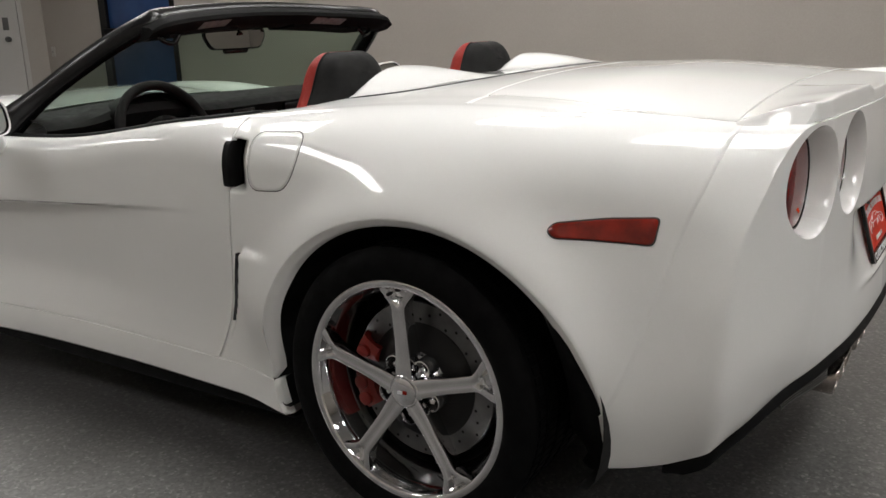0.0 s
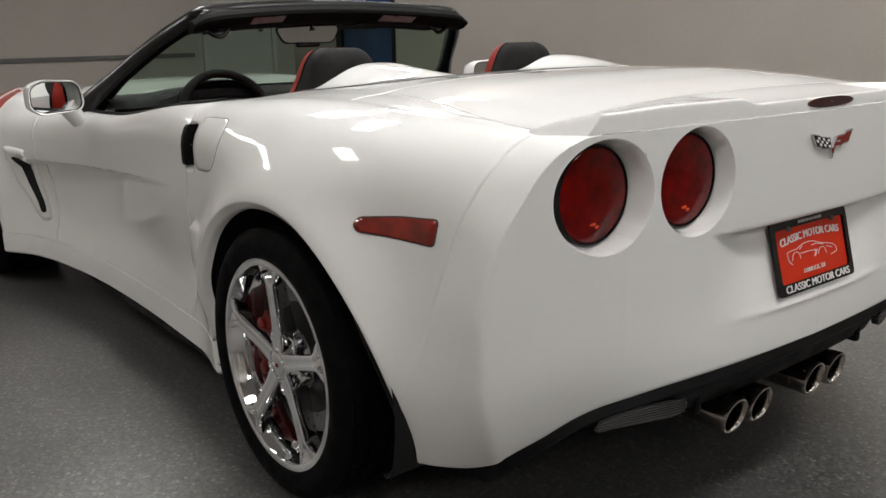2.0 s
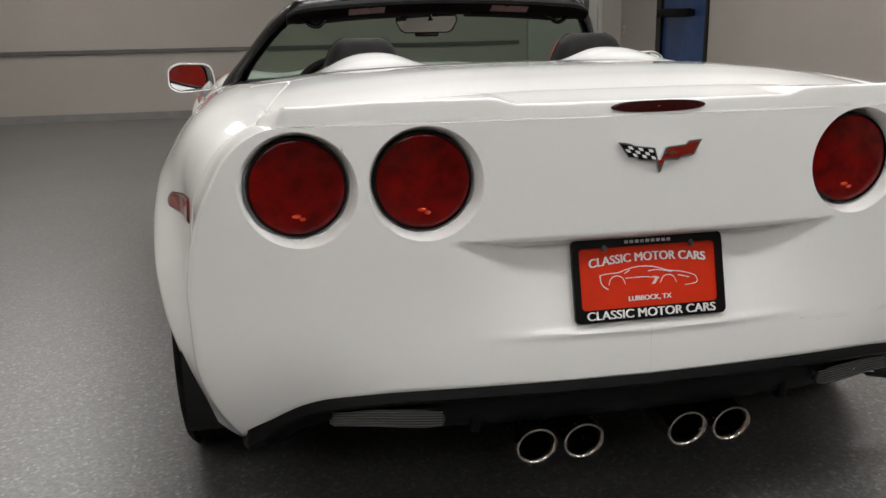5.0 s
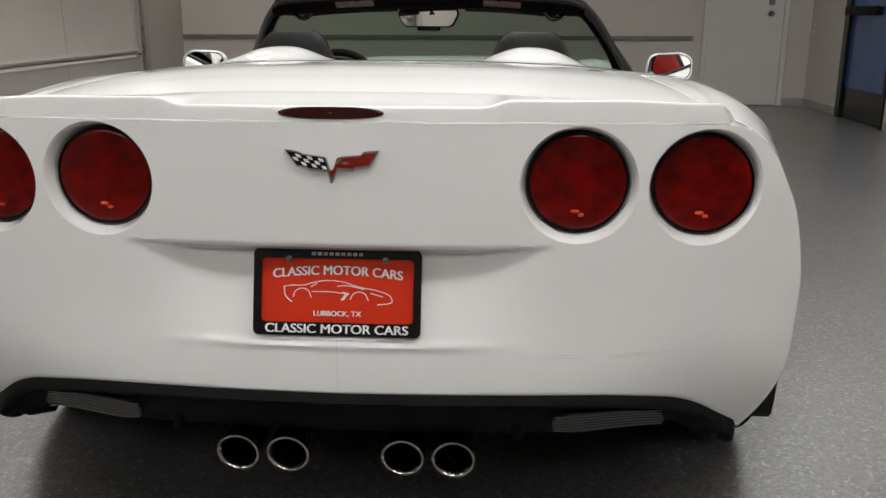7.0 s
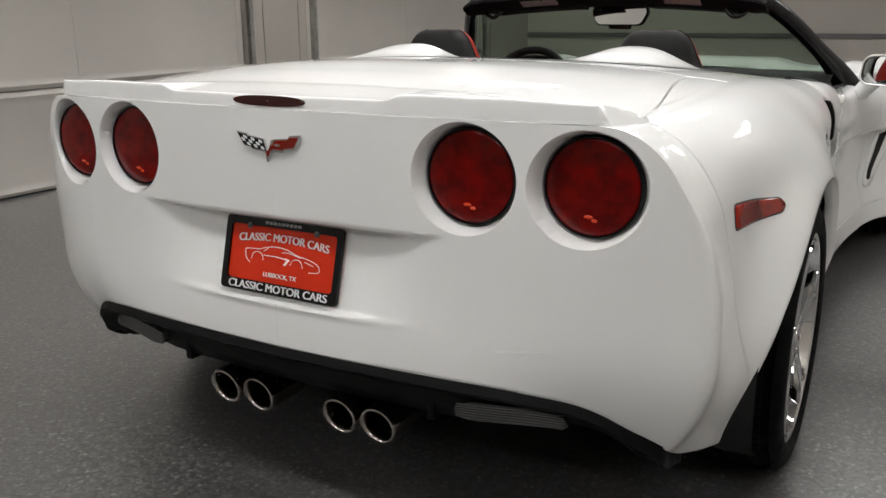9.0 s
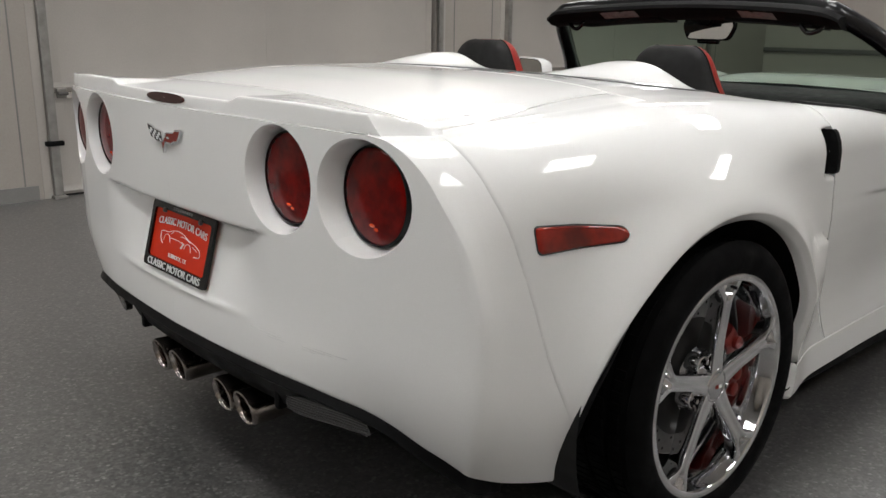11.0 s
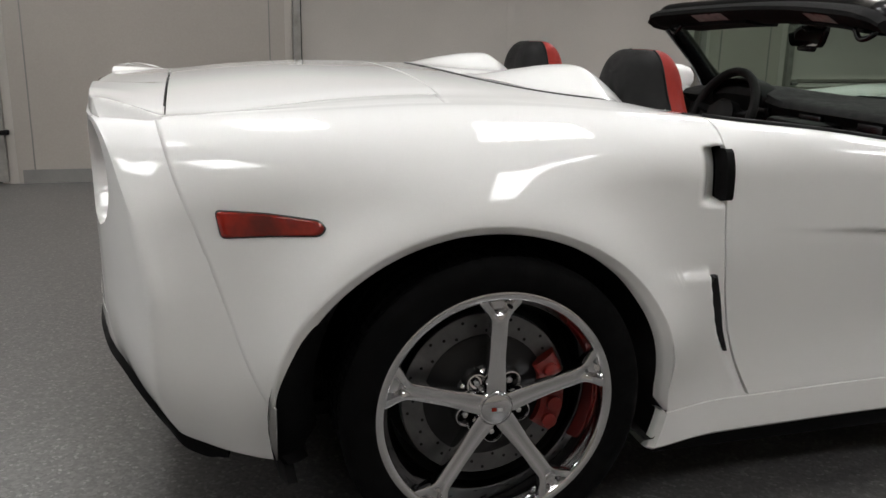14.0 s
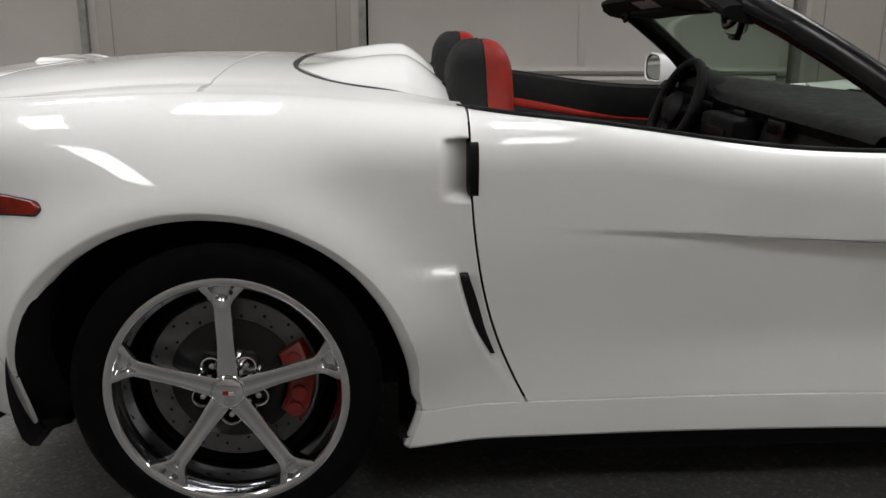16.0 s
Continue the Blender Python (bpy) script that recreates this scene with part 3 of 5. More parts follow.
def blend_shape(w):
    return lambda m: (1 - w) * seam_shape(m) + w * door_shape(m)


def column(sb, zb, st_, panel, rows=44, shape=door_shape, lip=1.0, arch=None):
    """One column of the skin, from its lower edge (sb, zb) to the shoulder at st_, with a rolled lip below."""
    zt = TOP(st_)
    out = []
    for k in range(rows + 1):
        m = math.sin(math.pi / 2 * (k / rows)) if k < rows else 1
        m = 0.45 * (k / rows) + 0.55 * m
        s = sb + (st_ - sb) * shape(m)
        z = zb + (TOP(s) - zb) * m
        out.append(body(s, z, panel))
    n = skin_normal(sb, zb + 0.004, panel)
    flat = Vector((n.x, n.y, 0)).normalized()
    if arch:
        c = Vector((out[0].x, arch[0], min(arch[1], zb)))
        toward = (c - out[0]).normalized() if (c - out[0]).length > 1e-4 else Vector((0, 0, -1))
    else:
        toward = Vector((0, 0, -1))
    p = out[0]
    if not arch:
        return [p - flat * 0.012 + toward * 0.003, p - flat * 0.004 + toward * 0.003, p - flat * 0.001 + toward * 0.002, p + toward * 0.001] + out
    lips = [p - flat * 0.032 + toward * 0.0190 * lip, p - flat * 0.016 + toward * 0.0180 * lip, p - flat * 0.0105 + toward * 0.0135 * lip, p - flat * 0.0022 + toward * 0.0022 * lip]
    return lips + out


# height of the upper deck
ZC = curve_of([-0.82, -0.64, -0.45, -0.25, -0.05, 0.1, 0.3, 0.5, 0.62], [0.928, 0.949, 0.968, 0.979, 0.977, 0.970, 0.957, 0.946, 0.94])
ys_ = np.linspace(-0.62, 0.7, 60)
XIN = [body(at_y(y), TOP(at_y(y)) - 1e-5).x for y in ys_]
ZIN = [TOP(at_y(y)) for y in ys_]


def deck(x, y):
    xi, zi = float(np.interp(y, ys_, XIN)), float(np.interp(y, ys_, ZIN))
    u = min(abs(x) / xi, 1.0)
    valley = -0.003 * math.exp(-((abs(x) - float(SEAM(y))) / 0.035) ** 2) * float(1 - smooth(u, 0.97, 1.0)) * float(1 - smooth(y, -0.1, 0.25))
    z = ZC(y) + (zi - ZC(y)) * u ** 2.7 + valley
    level = float(smooth(y, 0.34, 0.51) * smooth(abs(x), 0.54, 0.66))
    return z + (zi - z) * level


def SEAM(y):
    return 0.712 + (0.645 - 0.712) * smooth(y, -0.62, -0.04) ** 1.0


def gasket(y):
    """Half width of the tonneau opening."""
    if y >= 0.515:
        return 0.645
    u = min(max((0.515 - y) / 0.42, 0), 1)
    return 0.645 * (1 - u ** 3.2) ** (1 / 3.2)


# lower edge of the rear quarter: bumper seam, wheel arch, sill
def quarter_columns():
    cols = []
    a0 = math.asin((0.356 - ARCH_R[1]) / ARCH_R[3])
    n = 64
    for k in range(n + 1):
        f = k / n
        th = math.pi - a0 - (math.pi - a0 - 0.02) * f
        y, z = ARCH_R[0] + ARCH_R[2] * math.cos(th) + 0.015 * max(math.cos(th), 0) ** 1.5, ARCH_R[1] + ARCH_R[3] * math.sin(th)
        yt = Y_SEAM + (0.40 - Y_SEAM) * (0.75 * f + 0.25 * (y - 0.015 * max(math.cos(th), 0) ** 1.5 + 0.44) / 0.83)
        cols.append((y, z, yt, True))
    for z in (0.322, 0.307, 0.292, 0.265):
        cols.append((0.4095 + 0.010 * (0.335 - z) / 0.07, z, 0.405 + 0.0155 * (0.322 - z) / 0.057, z > 0.27))
    for k in range(1, 25):
        f = k / 24
        cols.append((0.4205 + (0.652 - 0.4205) * f, 0.265, 0.421 + (0.517 - 0.421) * f, False))
    return cols


QUARTER = quarter_columns()
for side in (1, -1):
    rows = []
    for i, (y, z, yt, arch) in enumerate(QUARTER):
        eps = 0.0009 if i == 0 else (-0.0013 if i == len(QUARTER) - 1 else 0)
        c = column(at_y(y) + eps, z, at_y(yt) + eps, "quarter", rows=84, shape=blend_shape(float(smooth(i, 18, 70))), arch=ARCH_R if arch else None, lip=float(0.12 + 0.88 * smooth(z, 0.36, 0.50)) if y < 0 else float(0.62 + 0.38 * smooth(z, 0.30, 0.45)))
        yy = yt + eps
        top = c[-1]
        if yy < -0.05:
            lim = SEAM(yy) + 0.0024
        elif yy < 0.096:
            lim = 0.0
        else:
            lim = gasket(yy) + 0.012
        for k in range(1, 23):
            x = top.x + (lim - top.x) * k / 22
            c.append(Vector((x, top.y, deck(x, top.y))))
        if lim > 0:
            c.append(c[-1] + Vector((-0.001, 0, -0.004)))
            c.append(c[-1] + Vector((0, 0, -0.03)))
        else:
            c += [c[-1], c[-1]]
        rows.append((yy, c))
    # fold the open edges inwards
    first, last = ([p + Vector((-0.02, 0, 0)) for p in rows[e][1]] for e in (0, -1))
    cut = [i for i in range(len(rows) - 1) if (rows[i][0] < -0.05) != (rows[i + 1][0] < -0.05)][0]
    seq = [c for _, c in rows]
    bm = bmesh.new()
    flip = side > 0
    mir = lambda c: [(p.x * side, p.y, p.z) for p in c]
    grid([mir(first)] + [mir(c) for c in seq[:cut + 1]], flip, bm)
    nlow = 4 + 85
    # the strip where the lid's seam ends: the flank runs on, the deck starts anew
    y_c = -0.05
    bridge = seq[cut][:nlow]
    nxt = seq[cut + 1][:nlow]
    grid([mir(bridge), mir(nxt)], flip, bm)
    inner = seq[cut + 1]
    grid([mir(c) for c in seq[cut + 1:]] + [mir(last)], flip, bm)
    # front edge of the lid's opening back to the flank
    tip = seq[cut][nlow - 1]
    fill = [inner[nlow - 1 + k] for k in range(0, 23)]
    lead = []
    for p in fill:
        lim = SEAM(-0.051) + 0.0024
        q = Vector((p.x, -0.0482, 0)) if p.x <= lim else Vector((p.x, min(seq[cut][nlow - 1].y, p.y), 0))
        q.z = deck(q.x, q.y)
        lead.append(q)
    grid([mir([p + Vector((0, 0.001, -0.02)) for p in lead]), mir(lead), mir(fill)], flip, bm)
    bmesh.ops.remove_doubles(bm, verts=bm.verts, dist=2e-5)
    part("quarter_panel", bm, paint, car, "glossy white rear wing with flared wheel arch")


# rear bumper skin with four lamp openings
LAMPS = ((0.4365, 0.804, -0.750), (0.664, 0.799, -0.722))
LAMP_R = 0.1055


def bumper_columns():
    cols = []
    s_end_b = at_y(-0.446)
    n = 140
    for k in range(n + 1):
        s = S_C * (1 - (1 - k / n) ** 1.25)
        cols.append((s, ZB(s), s))
    for k in range(1, 71):
        f = (k / 70) ** 1.35
        sb = S_C + (s_end_b - S_C) * f
        cols.append((sb, ZB(sb), S_C + (S_BUMP - S_C) * (0.5 * f + 0.5 * f ** 0.8) * 0.985))
    for k in range(1, 7):
        f = k / 6
        cols.append((at_y(-0.446 + 0.006 * f), 0.225 + 0.131 * f, S_C + (S_BUMP - S_C) * (0.985 + 0.015 * f) - 0.0009))
    return cols


BUMPER = bumper_columns()
NR = 96
uv = []
for i, (sb, zb, stp) in enumerate(BUMPER):
    col = []
    for k in range(NR + 1):
        m = k / NR
        m = m if sb < at_x(0.60) else 0.6 * m + 0.4 * math.sin(math.pi / 2 * m)
        s = sb + (stp - sb) * seam_shape(m)
        col.append([s, zb + (TOP(s) - zb) * m])
    uv.append(col)
def at_place(x, z):
    """The place along the outline of the tail at which the skin has this x."""
    lo, hi = 0.0, S_C
    for _ in range(24):
        mid = (lo + hi) / 2
        lo, hi = (mid, hi) if body(mid, z).x < x else (lo, mid)
    return (lo + hi) / 2


inside, place = {}, {}
for i, col in enumerate(uv):
    for k, (s, z) in enumerate(col):
        if s < S_C and 0.66 < z < 0.92:
            px = body(s, z).x
            for ci, (cx, cz, cy) in enumerate(LAMPS):
                if math.hypot(px - cx, z - cz) < LAMP_R:
                    inside[i, k] = ci
                    place[i, k] = px
drop = {(i, k) for i in range(len(uv) - 1) for k in range(NR) if all((a, b) in inside for a in (i, i + 1) for b in (k, k + 1))}
keep = set()
for i in range(len(uv) - 1):
    for k in range(NR):
        if (i, k) not in drop:
            keep |= {(i, k), (i + 1, k), (i, k + 1), (i + 1, k + 1)}
for (i, k), ci in inside.items():
    if (i, k) in keep:
        cx, cz, _ = LAMPS[ci]
        d = Vector((place[i, k] - cx, uv[i][k][1] - cz)).normalized() * LAMP_R
        uv[i][k] = [at_place(cx + d.x, cz + d.y), cz + d.y]
verts3 = {key: body(*uv[key[0]][key[1]]) for key in keep}
bm = bmesh.new()
for side in (1, -1):
    vv = {key: bm.verts.new((p.x * side, p.y, p.z)) for key, p in verts3.items()}
    for i in range(len(uv) - 1):
        for k in range(NR):
            if (i, k) not in drop:
                f = (vv[i, k], vv[i + 1, k], vv[i + 1, k + 1], vv[i, k + 1])
                bm.faces.new(f if side > 0 else f[::-1])
    # lower lip, top return and the folded seam
    low, top = [], []
    for i in range(len(uv)):
        p = verts3[i, 0]
        x, y, nx, ny = outline(uv[i][0][0])
        low.append([p, p + Vector((-nx * 0.004, -ny * 0.004, -0.005)), p + Vector((-nx * 0.03, -ny * 0.03, -0.006))])
        p = verts3[i, NR]
        x, y, nx, ny = outline(uv[i][NR][0])
        top.append([p, p + Vector((-nx * 0.03, -ny * 0.03, 0.0)), p + Vector((-nx * 0.07, -ny * 0.07, 0.001))])
    mir = lambda c: [(p.x * side, p.y, p.z) for p in c]
    grid([mir(c) for c in low], side < 0, bm)
    grid([mir(c) for c in top], side > 0, bm)
    lastc = [verts3[len(uv) - 1, k] for k in range(NR + 1)]
    grid([mir([p + Vector((-dx * (0.2 if p.z < 0.37 else 1), dy * (0.12 if p.z < 0.37 else 1), 0)) for p in lastc]) for dx, dy in ((0, 0), (0.0022, 0.0022), (0.0105, 0.0135), (0.016, 0.018), (0.032, 0.019))], side > 0, bm)
# upper side of the bumper under and beside the spoiler
rim_top = sorted((body(s, TOP(s) - 1e-5).y, body(s, TOP(s) - 1e-5).x) for s in np.linspace(S_C, S_BUMP, 30))
for side in (1, -1):
    rows = []
    for k in range(9):
        y = rim_top[0][0] + 0.004 + (-0.6243 - rim_top[0][0] - 0.004) * k / 8
        xt = float(np.interp(y, [p[0] for p in rim_top], [p[1] for p in rim_top])) - 0.001
        rows.append([(side * (0.62 + (xt - 0.62) * i / 8), y, deck(0.62 + (xt - 0.62) * i / 8, max(y, -0.62)) - 0.0005 - 0.012 * (1 - i / 8) * (1 - k / 8)) for i in range(9)])
    rows.append([(x, y + 0.0005, z - 0.02) for x, y, z in rows[-1]])
    grid(rows, side < 0, bm)
bmesh.ops.remove_doubles(bm, verts=bm.verts, dist=2e-5)
# walls of the lamp openings
for cx, cz, cy in [(sx * c[0], c[1], c[2]) for c in LAMPS for sx in (1, -1)]:
    ring = [e for e in bm.edges if e.is_boundary and all(abs(math.hypot(abs(outline_x) - abs(cx), v.co.z - cz) - LAMP_R) < 0.014 and v.co.x * cx > 0 for v in e.verts for outline_x in (v.co.x,))]
    done = 0.0
    for r, deep in ((0.1035, 0.06), (0.1013, 0.17), (0.0993, 0.32), (0.0974, 0.52), (0.0950, 0.86), (0.0890, 1.0)):
        res = bmesh.ops.extrude_edge_only(bm, edges=ring)
        nv = [g for g in res["geom"] if isinstance(g, bmesh.types.BMVert)]
        ring = [g for g in res["geom"] if isinstance(g, bmesh.types.BMEdge) and g.is_boundary]
        for v in nv:
            d = Vector((v.co.x - cx, v.co.z - cz)).normalized() * r
            v.co.x, v.co.z = cx + d.x, cz + d.y
            v.co.y += (cy + 0.012 - v.co.y) * (deep - done) / (1 - done)
        done = deep
bmesh.ops.recalc_face_normals(bm, faces=bm.faces)
fascia = part("rear_bumper", bm, paint, car, "smooth white rear bumper with round lamp recesses", "angle")

# boot lid
rows = []
for k in range(41):
    y = -0.6215 + (0.6215 - 0.0520) * k / 40
    w = SEAM(y) - 0.0024
    r = [Vector((w * (2 * i / 60 - 1), y, deck(w * (2 * i / 60 - 1), y))) for i in range(61)]
    rows.append([r[0] + Vector((0, 0, -0.02))] + r + [r[-1] + Vector((0, 0, -0.02))])
rows = [[p + Vector((0, 0, -0.02)) for p in rows[0]]] + rows + [[p + Vector((0, 0, -0.02)) for p in rows[-1]]]
part("boot_lid", grid(rows), paint, car, "flat white boot lid", "angle")


# spoiler lip
def spoiler_row(x):
    ax = abs(x)
    t = float(smooth(ax, 0.672, 0.735))
    ox, oy, nx, ny = outline(at_x(min(ax, 0.735)))
    yr = oy + 0.004 + 0.020 * t
    base = 0.9115 - 0.012 * t
    top = 0.9405 + 0.0125 * float(smooth(ax, 0.265, 0.315)) - 0.006 * float(smooth(ax, 0.50, 0.67))
    yf = -0.6275
    zf = deck(x, yf) + 0.0006
    pts = [(yr + 0.05, base - 0.002), (yr + 0.005, base), (yr + 0.0015, base + 0.0015), (yr + 0.0003, base + 0.004)]
    pts += [(yr + 0.0003 + 0.0020 * (k / 6) ** 2, base + 0.004 + (top - base - 0.009) * k / 6) for k in range(1, 7)]
    pts += [(yr + 0.0028, top - 0.0022), (yr + 0.0040, top - 0.0008), (yr + 0.0060, top - 0.0001), (yr + 0.014, top)]
    for k in range(1, 15):
        f = k / 14
        pts.append((yr + 0.014 + (yf - yr - 0.014) * f, top + (zf - top) * (0.55 * f + 0.45 * f * f * (3 - 2 * f))))
    pts.append((yf, zf - 0.02))
    # the ends are cut by a slanting facet that runs out forwards
    cut = []
    for y, z in pts:
        foot = 0.703 + 0.032 * float(smooth(y, -0.755, -0.640))
        cut.append((x, y, min(z, max(base - 0.004, base - 0.001 + 1.5 * (foot - ax)))))
    return cut


xs = [0.738 * math.sin(math.pi / 2 * (k / 100)) for k in range(-100, 101)]
xs = sorted(0.75 * a + 0.25 * (0.738 * k / 100) for a, k in zip(xs, range(-100, 101)))
spoiler = part("spoiler", grid([spoiler_row(x) for x in xs], True), paint, car, "low white lip spoiler", "angle")
n = 40
ring = [(0.093 * math.copysign(abs(math.cos(a)) ** 0.7, math.cos(a)), 0.929 + 0.0105 * math.sin(a)) for a in (2 * math.pi * k / n for k in range(n))]
rows = [[(x * f, outline(at_x(abs(x * f)))[1] + 0.0015 + 0.15 * max(0.929 + (z - 0.929) * f - 0.92, 0), 0.929 + (z - 0.929) * f) for x, z in ring] for f in (0.03, 0.5, 0.9, 1.0)]
rows.append([(x * 1.0, y + 0.012, z) for (x, y, z) in rows[-1]])
bm = grid(rows, close=True)
bmesh.ops.recalc_face_normals(bm, faces=bm.faces)
part("brake_light", bm, lens_dark, spoiler, "dark red high-mounted brake light")

# tonneau with two head fairings, and its seal
HUMP = curve_of([0.095, 0.16, 0.25, 0.34, 0.39, 0.62], [0.0, 0.012, 0.034, 0.050, 0.053, 0.053])


def tonneau(x, y):
    ax = abs(x)
    h = HUMP(y) * math.exp(-(abs(ax - 0.385) / 0.135) ** 2.6) * float(1 - smooth(ax, 0.52, 0.62))
    fall = (0.0 if y < 0.392 else 0.165 * ((y - 0.392) / 0.2) ** 1.35) * float(1 - smooth(ax, 0.60, 0.645))
    edge = -0.012 * float(smooth(ax / max(gasket(y), 0.02), 0.9, 1.0) * smooth(y, 0.2, 0.5))
    return deck(x, y) + h - fall + edge - 0.002


rows = []
for k in range(57):
    y = 0.0975 + (0.578 - 0.0975) * (k / 56) ** 1.15
    w = max(gasket(y) - 0.008, 0.01)
    r = [Vector((w * math.sin(math.pi / 2 * (i / 45)), y, 0)) for i in range(-45, 46)]
    r = [Vector((p.x * 0.5 + 0.5 * w * i / 45, p.y, 0)) for p, i in zip(r, range(-45, 46))]
    for p in r:
        p.z = tonneau(p.x, p.y)
    rows.append([r[0] + Vector((0, 0, -0.03))] + r + [r[-1] + Vector((0, 0, -0.03))])
rows = [[p + Vector((0, 0, -0.03)) for p in rows[0]]] + rows + [[p + Vector((0, 0.004, -0.25)) for p in rows[-1]]]
part("tonneau_cover", grid(rows), paint, car, "white tonneau cover with twin head fairings", "angle")
pts = []
for k in range(-60, 61):
    a = abs(k) / 60
    y = 0.094 + (0.56 - 0.094) * a ** 2.2
    w = gasket(y) + 0.002
    pts.append((math.copysign(w, k) if k else 0.0, y, deck(w, y) - 0.002 - 0.010 * float(smooth(y, 0.3, 0.5))))
part("seal", tube(pts, 0.0095, 8, 0.5), seal, car, "black rubber seal round the tonneau")

# doors
for side in (1, -1):
    cols = []
    n = 60
    for k in range(n + 1):
        f = k / n
        eps = 0.0013 if k == 0 else (-0.0013 if k == n else 0)
        c = column(at_y(0.657 + (1.95 - 0.657) * f) + eps, 0.265, at_y(0.519 + (1.98 - 0.519) * f) + eps, "door", rows=110)
        t = c[-1]
        c += [t + Vector((-0.012, 0, -0.0005)), t + Vector((-0.02, 0, -0.006)), t + Vector((-0.022, 0, -0.03))]
        cols.append([(p.x * side, p.y, p.z) for p in c])
    cols = [[(x - 0.02 * side, y, z) for x, y, z in cols[0]]] + cols + [[(x - 0.02 * side, y, z) for x, y, z in cols[-1]]]
    door = part("door", grid(cols, side > 0), paint, car, "white door with a sharp crease", "angle")
    # belt moulding
    pts = []
    for k in range(30):
        y = 0.53 + (1.66 - 0.53) * k / 29
        p = body(at_y(y), TOP(at_y(y)) - 1e-4)
        pts.append(((p.x - 0.024) * side, p.y, p.z + 0.001))
    part("belt_moulding", tube(pts, 0.009, 8, 0.8), black_plastic, door, "black rubber strip")
    ring = dense(rounded([(0.0, 0.738), (0.042, 0.742), (0.042, 0.846), (0.0, 0.852)], 0.013), 0.02)
    wm, zm = 0.021, 0.795

    def on_edge(w, z, back):
        return (side * (body(at_y(0.532), z, "door").x + 0.005 - w), 0.5175 - 0.10 * w + back, z)
    rows = [[on_edge(wm + (w - wm) * f, zm + (z - zm) * f, -0.003 * (1 - f ** 4)) for w, z in ring] for f in (0.05, 0.5, 0.85, 1.0)] + [[on_edge(w, z, 0.018) for w, z in ring]]
    bm = grid(rows, close=True)
    bmesh.ops.recalc_face_normals(bm, faces=bm.faces)
    part("door_handle", bm, black_plastic, door, "black touch handle pad", "angle")
    # side scoop slot
    zs = [0.384 + (0.576 - 0.384) * k / 12 for k in range(13)]
    s0 = [(SLOT(z) + 0.002, z) for z in zs] + [(SLOT(z) + 0.004 + 0.022 * math.sin(math.pi * (0.12 + 0.6 * (z - 0.384) / 0.192)), z) for z in zs[::-1]]
    part("side_scoop", patch(s0, 0.009, "", 5, 0.010, side), gloss_black, car, "black side scoop slot")
    # marker lamp
    ring = dense(rounded([(-0.541, 0.752), (-0.45, 0.7465), (-0.350, 0.735), (-0.338, 0.722), (-0.350, 0.710), (-0.45, 0.7055), (-0.534, 0.7025)], 0.011, 4), 0.02)
    grow = dense(rounded([(-0.5440, 0.7550), (-0.45, 0.7495), (-0.3486, 0.7379), (-0.3348, 0.722), (-0.3486, 0.7071), (-0.45, 0.7025), (-0.5366, 0.6995)], 0.012, 4), 0.02)
    rim = part("marker_rim", patch(grow, 0.0012, "quarter", 4, 0.004, side), gap_mat, car)
    part("side_marker", patch(ring, 0.0042, "quarter", 6, 0.006, side), marker_red, rim, "red side marker lens")
    # sill
    cols = []
    for k in range(60):
        c = []
        for z in (0.2605, 0.238, 0.208, 0.182):
            y0 = ARCH_R[0] + ARCH_R[2] * math.sqrt(1 - ((z - ARCH_R[1]) / ARCH_R[3]) ** 2) + 0.0285 - (0.2605 - z) * 0.05
            c.append(body(at_y(y0 + (2.30 - y0) * k / 59), z, "door"))
        c = [c[0] + Vector((-0.03, 0, 0.001)), c[0] + Vector((-0.002, 0, 0.002))] + [p + Vector((0.002, 0, 0)) for p in c] + [c[-1] + Vector((-0.006, 0, -0.008)), c[-1] + Vector((-0.09, 0, -0.004))]
        cols.append([(p.x * side, p.y, p.z) for p in c])
    cols = [[(x - dx * side, y - dy, z) for x, y, z in cols[0]] for dx, dy in ((0.032, 0.0118), (0.016, 0.0112), (0.0105, 0.0084), (0.0022, 0.0014))] + cols
    part("sill", grid(cols, side < 0), paint, car, "white sill panel", "angle")

# filler flap on the left rear wing only
ring = [(0.449, 0.872), (0.287, 0.878), (0.294, 0.800), (0.333, 0.745), (0.449, 0.738)]
flap = part("filler_gap", patch(dense(rounded([((y - 0.374) * 1.022 + 0.374, (z - 0.806) * 1.026 + 0.806) for y, z in ring], 0.035, 5), 0.02), 0.0004, "quarter", 8, 0.002, -1), gap_mat, car)
part("filler_flap", patch(dense(rounded(ring, 0.035, 5), 0.02), 0.0009, "quarter", 8, 0.0015, -1), paint, flap, "white fuel filler flap")

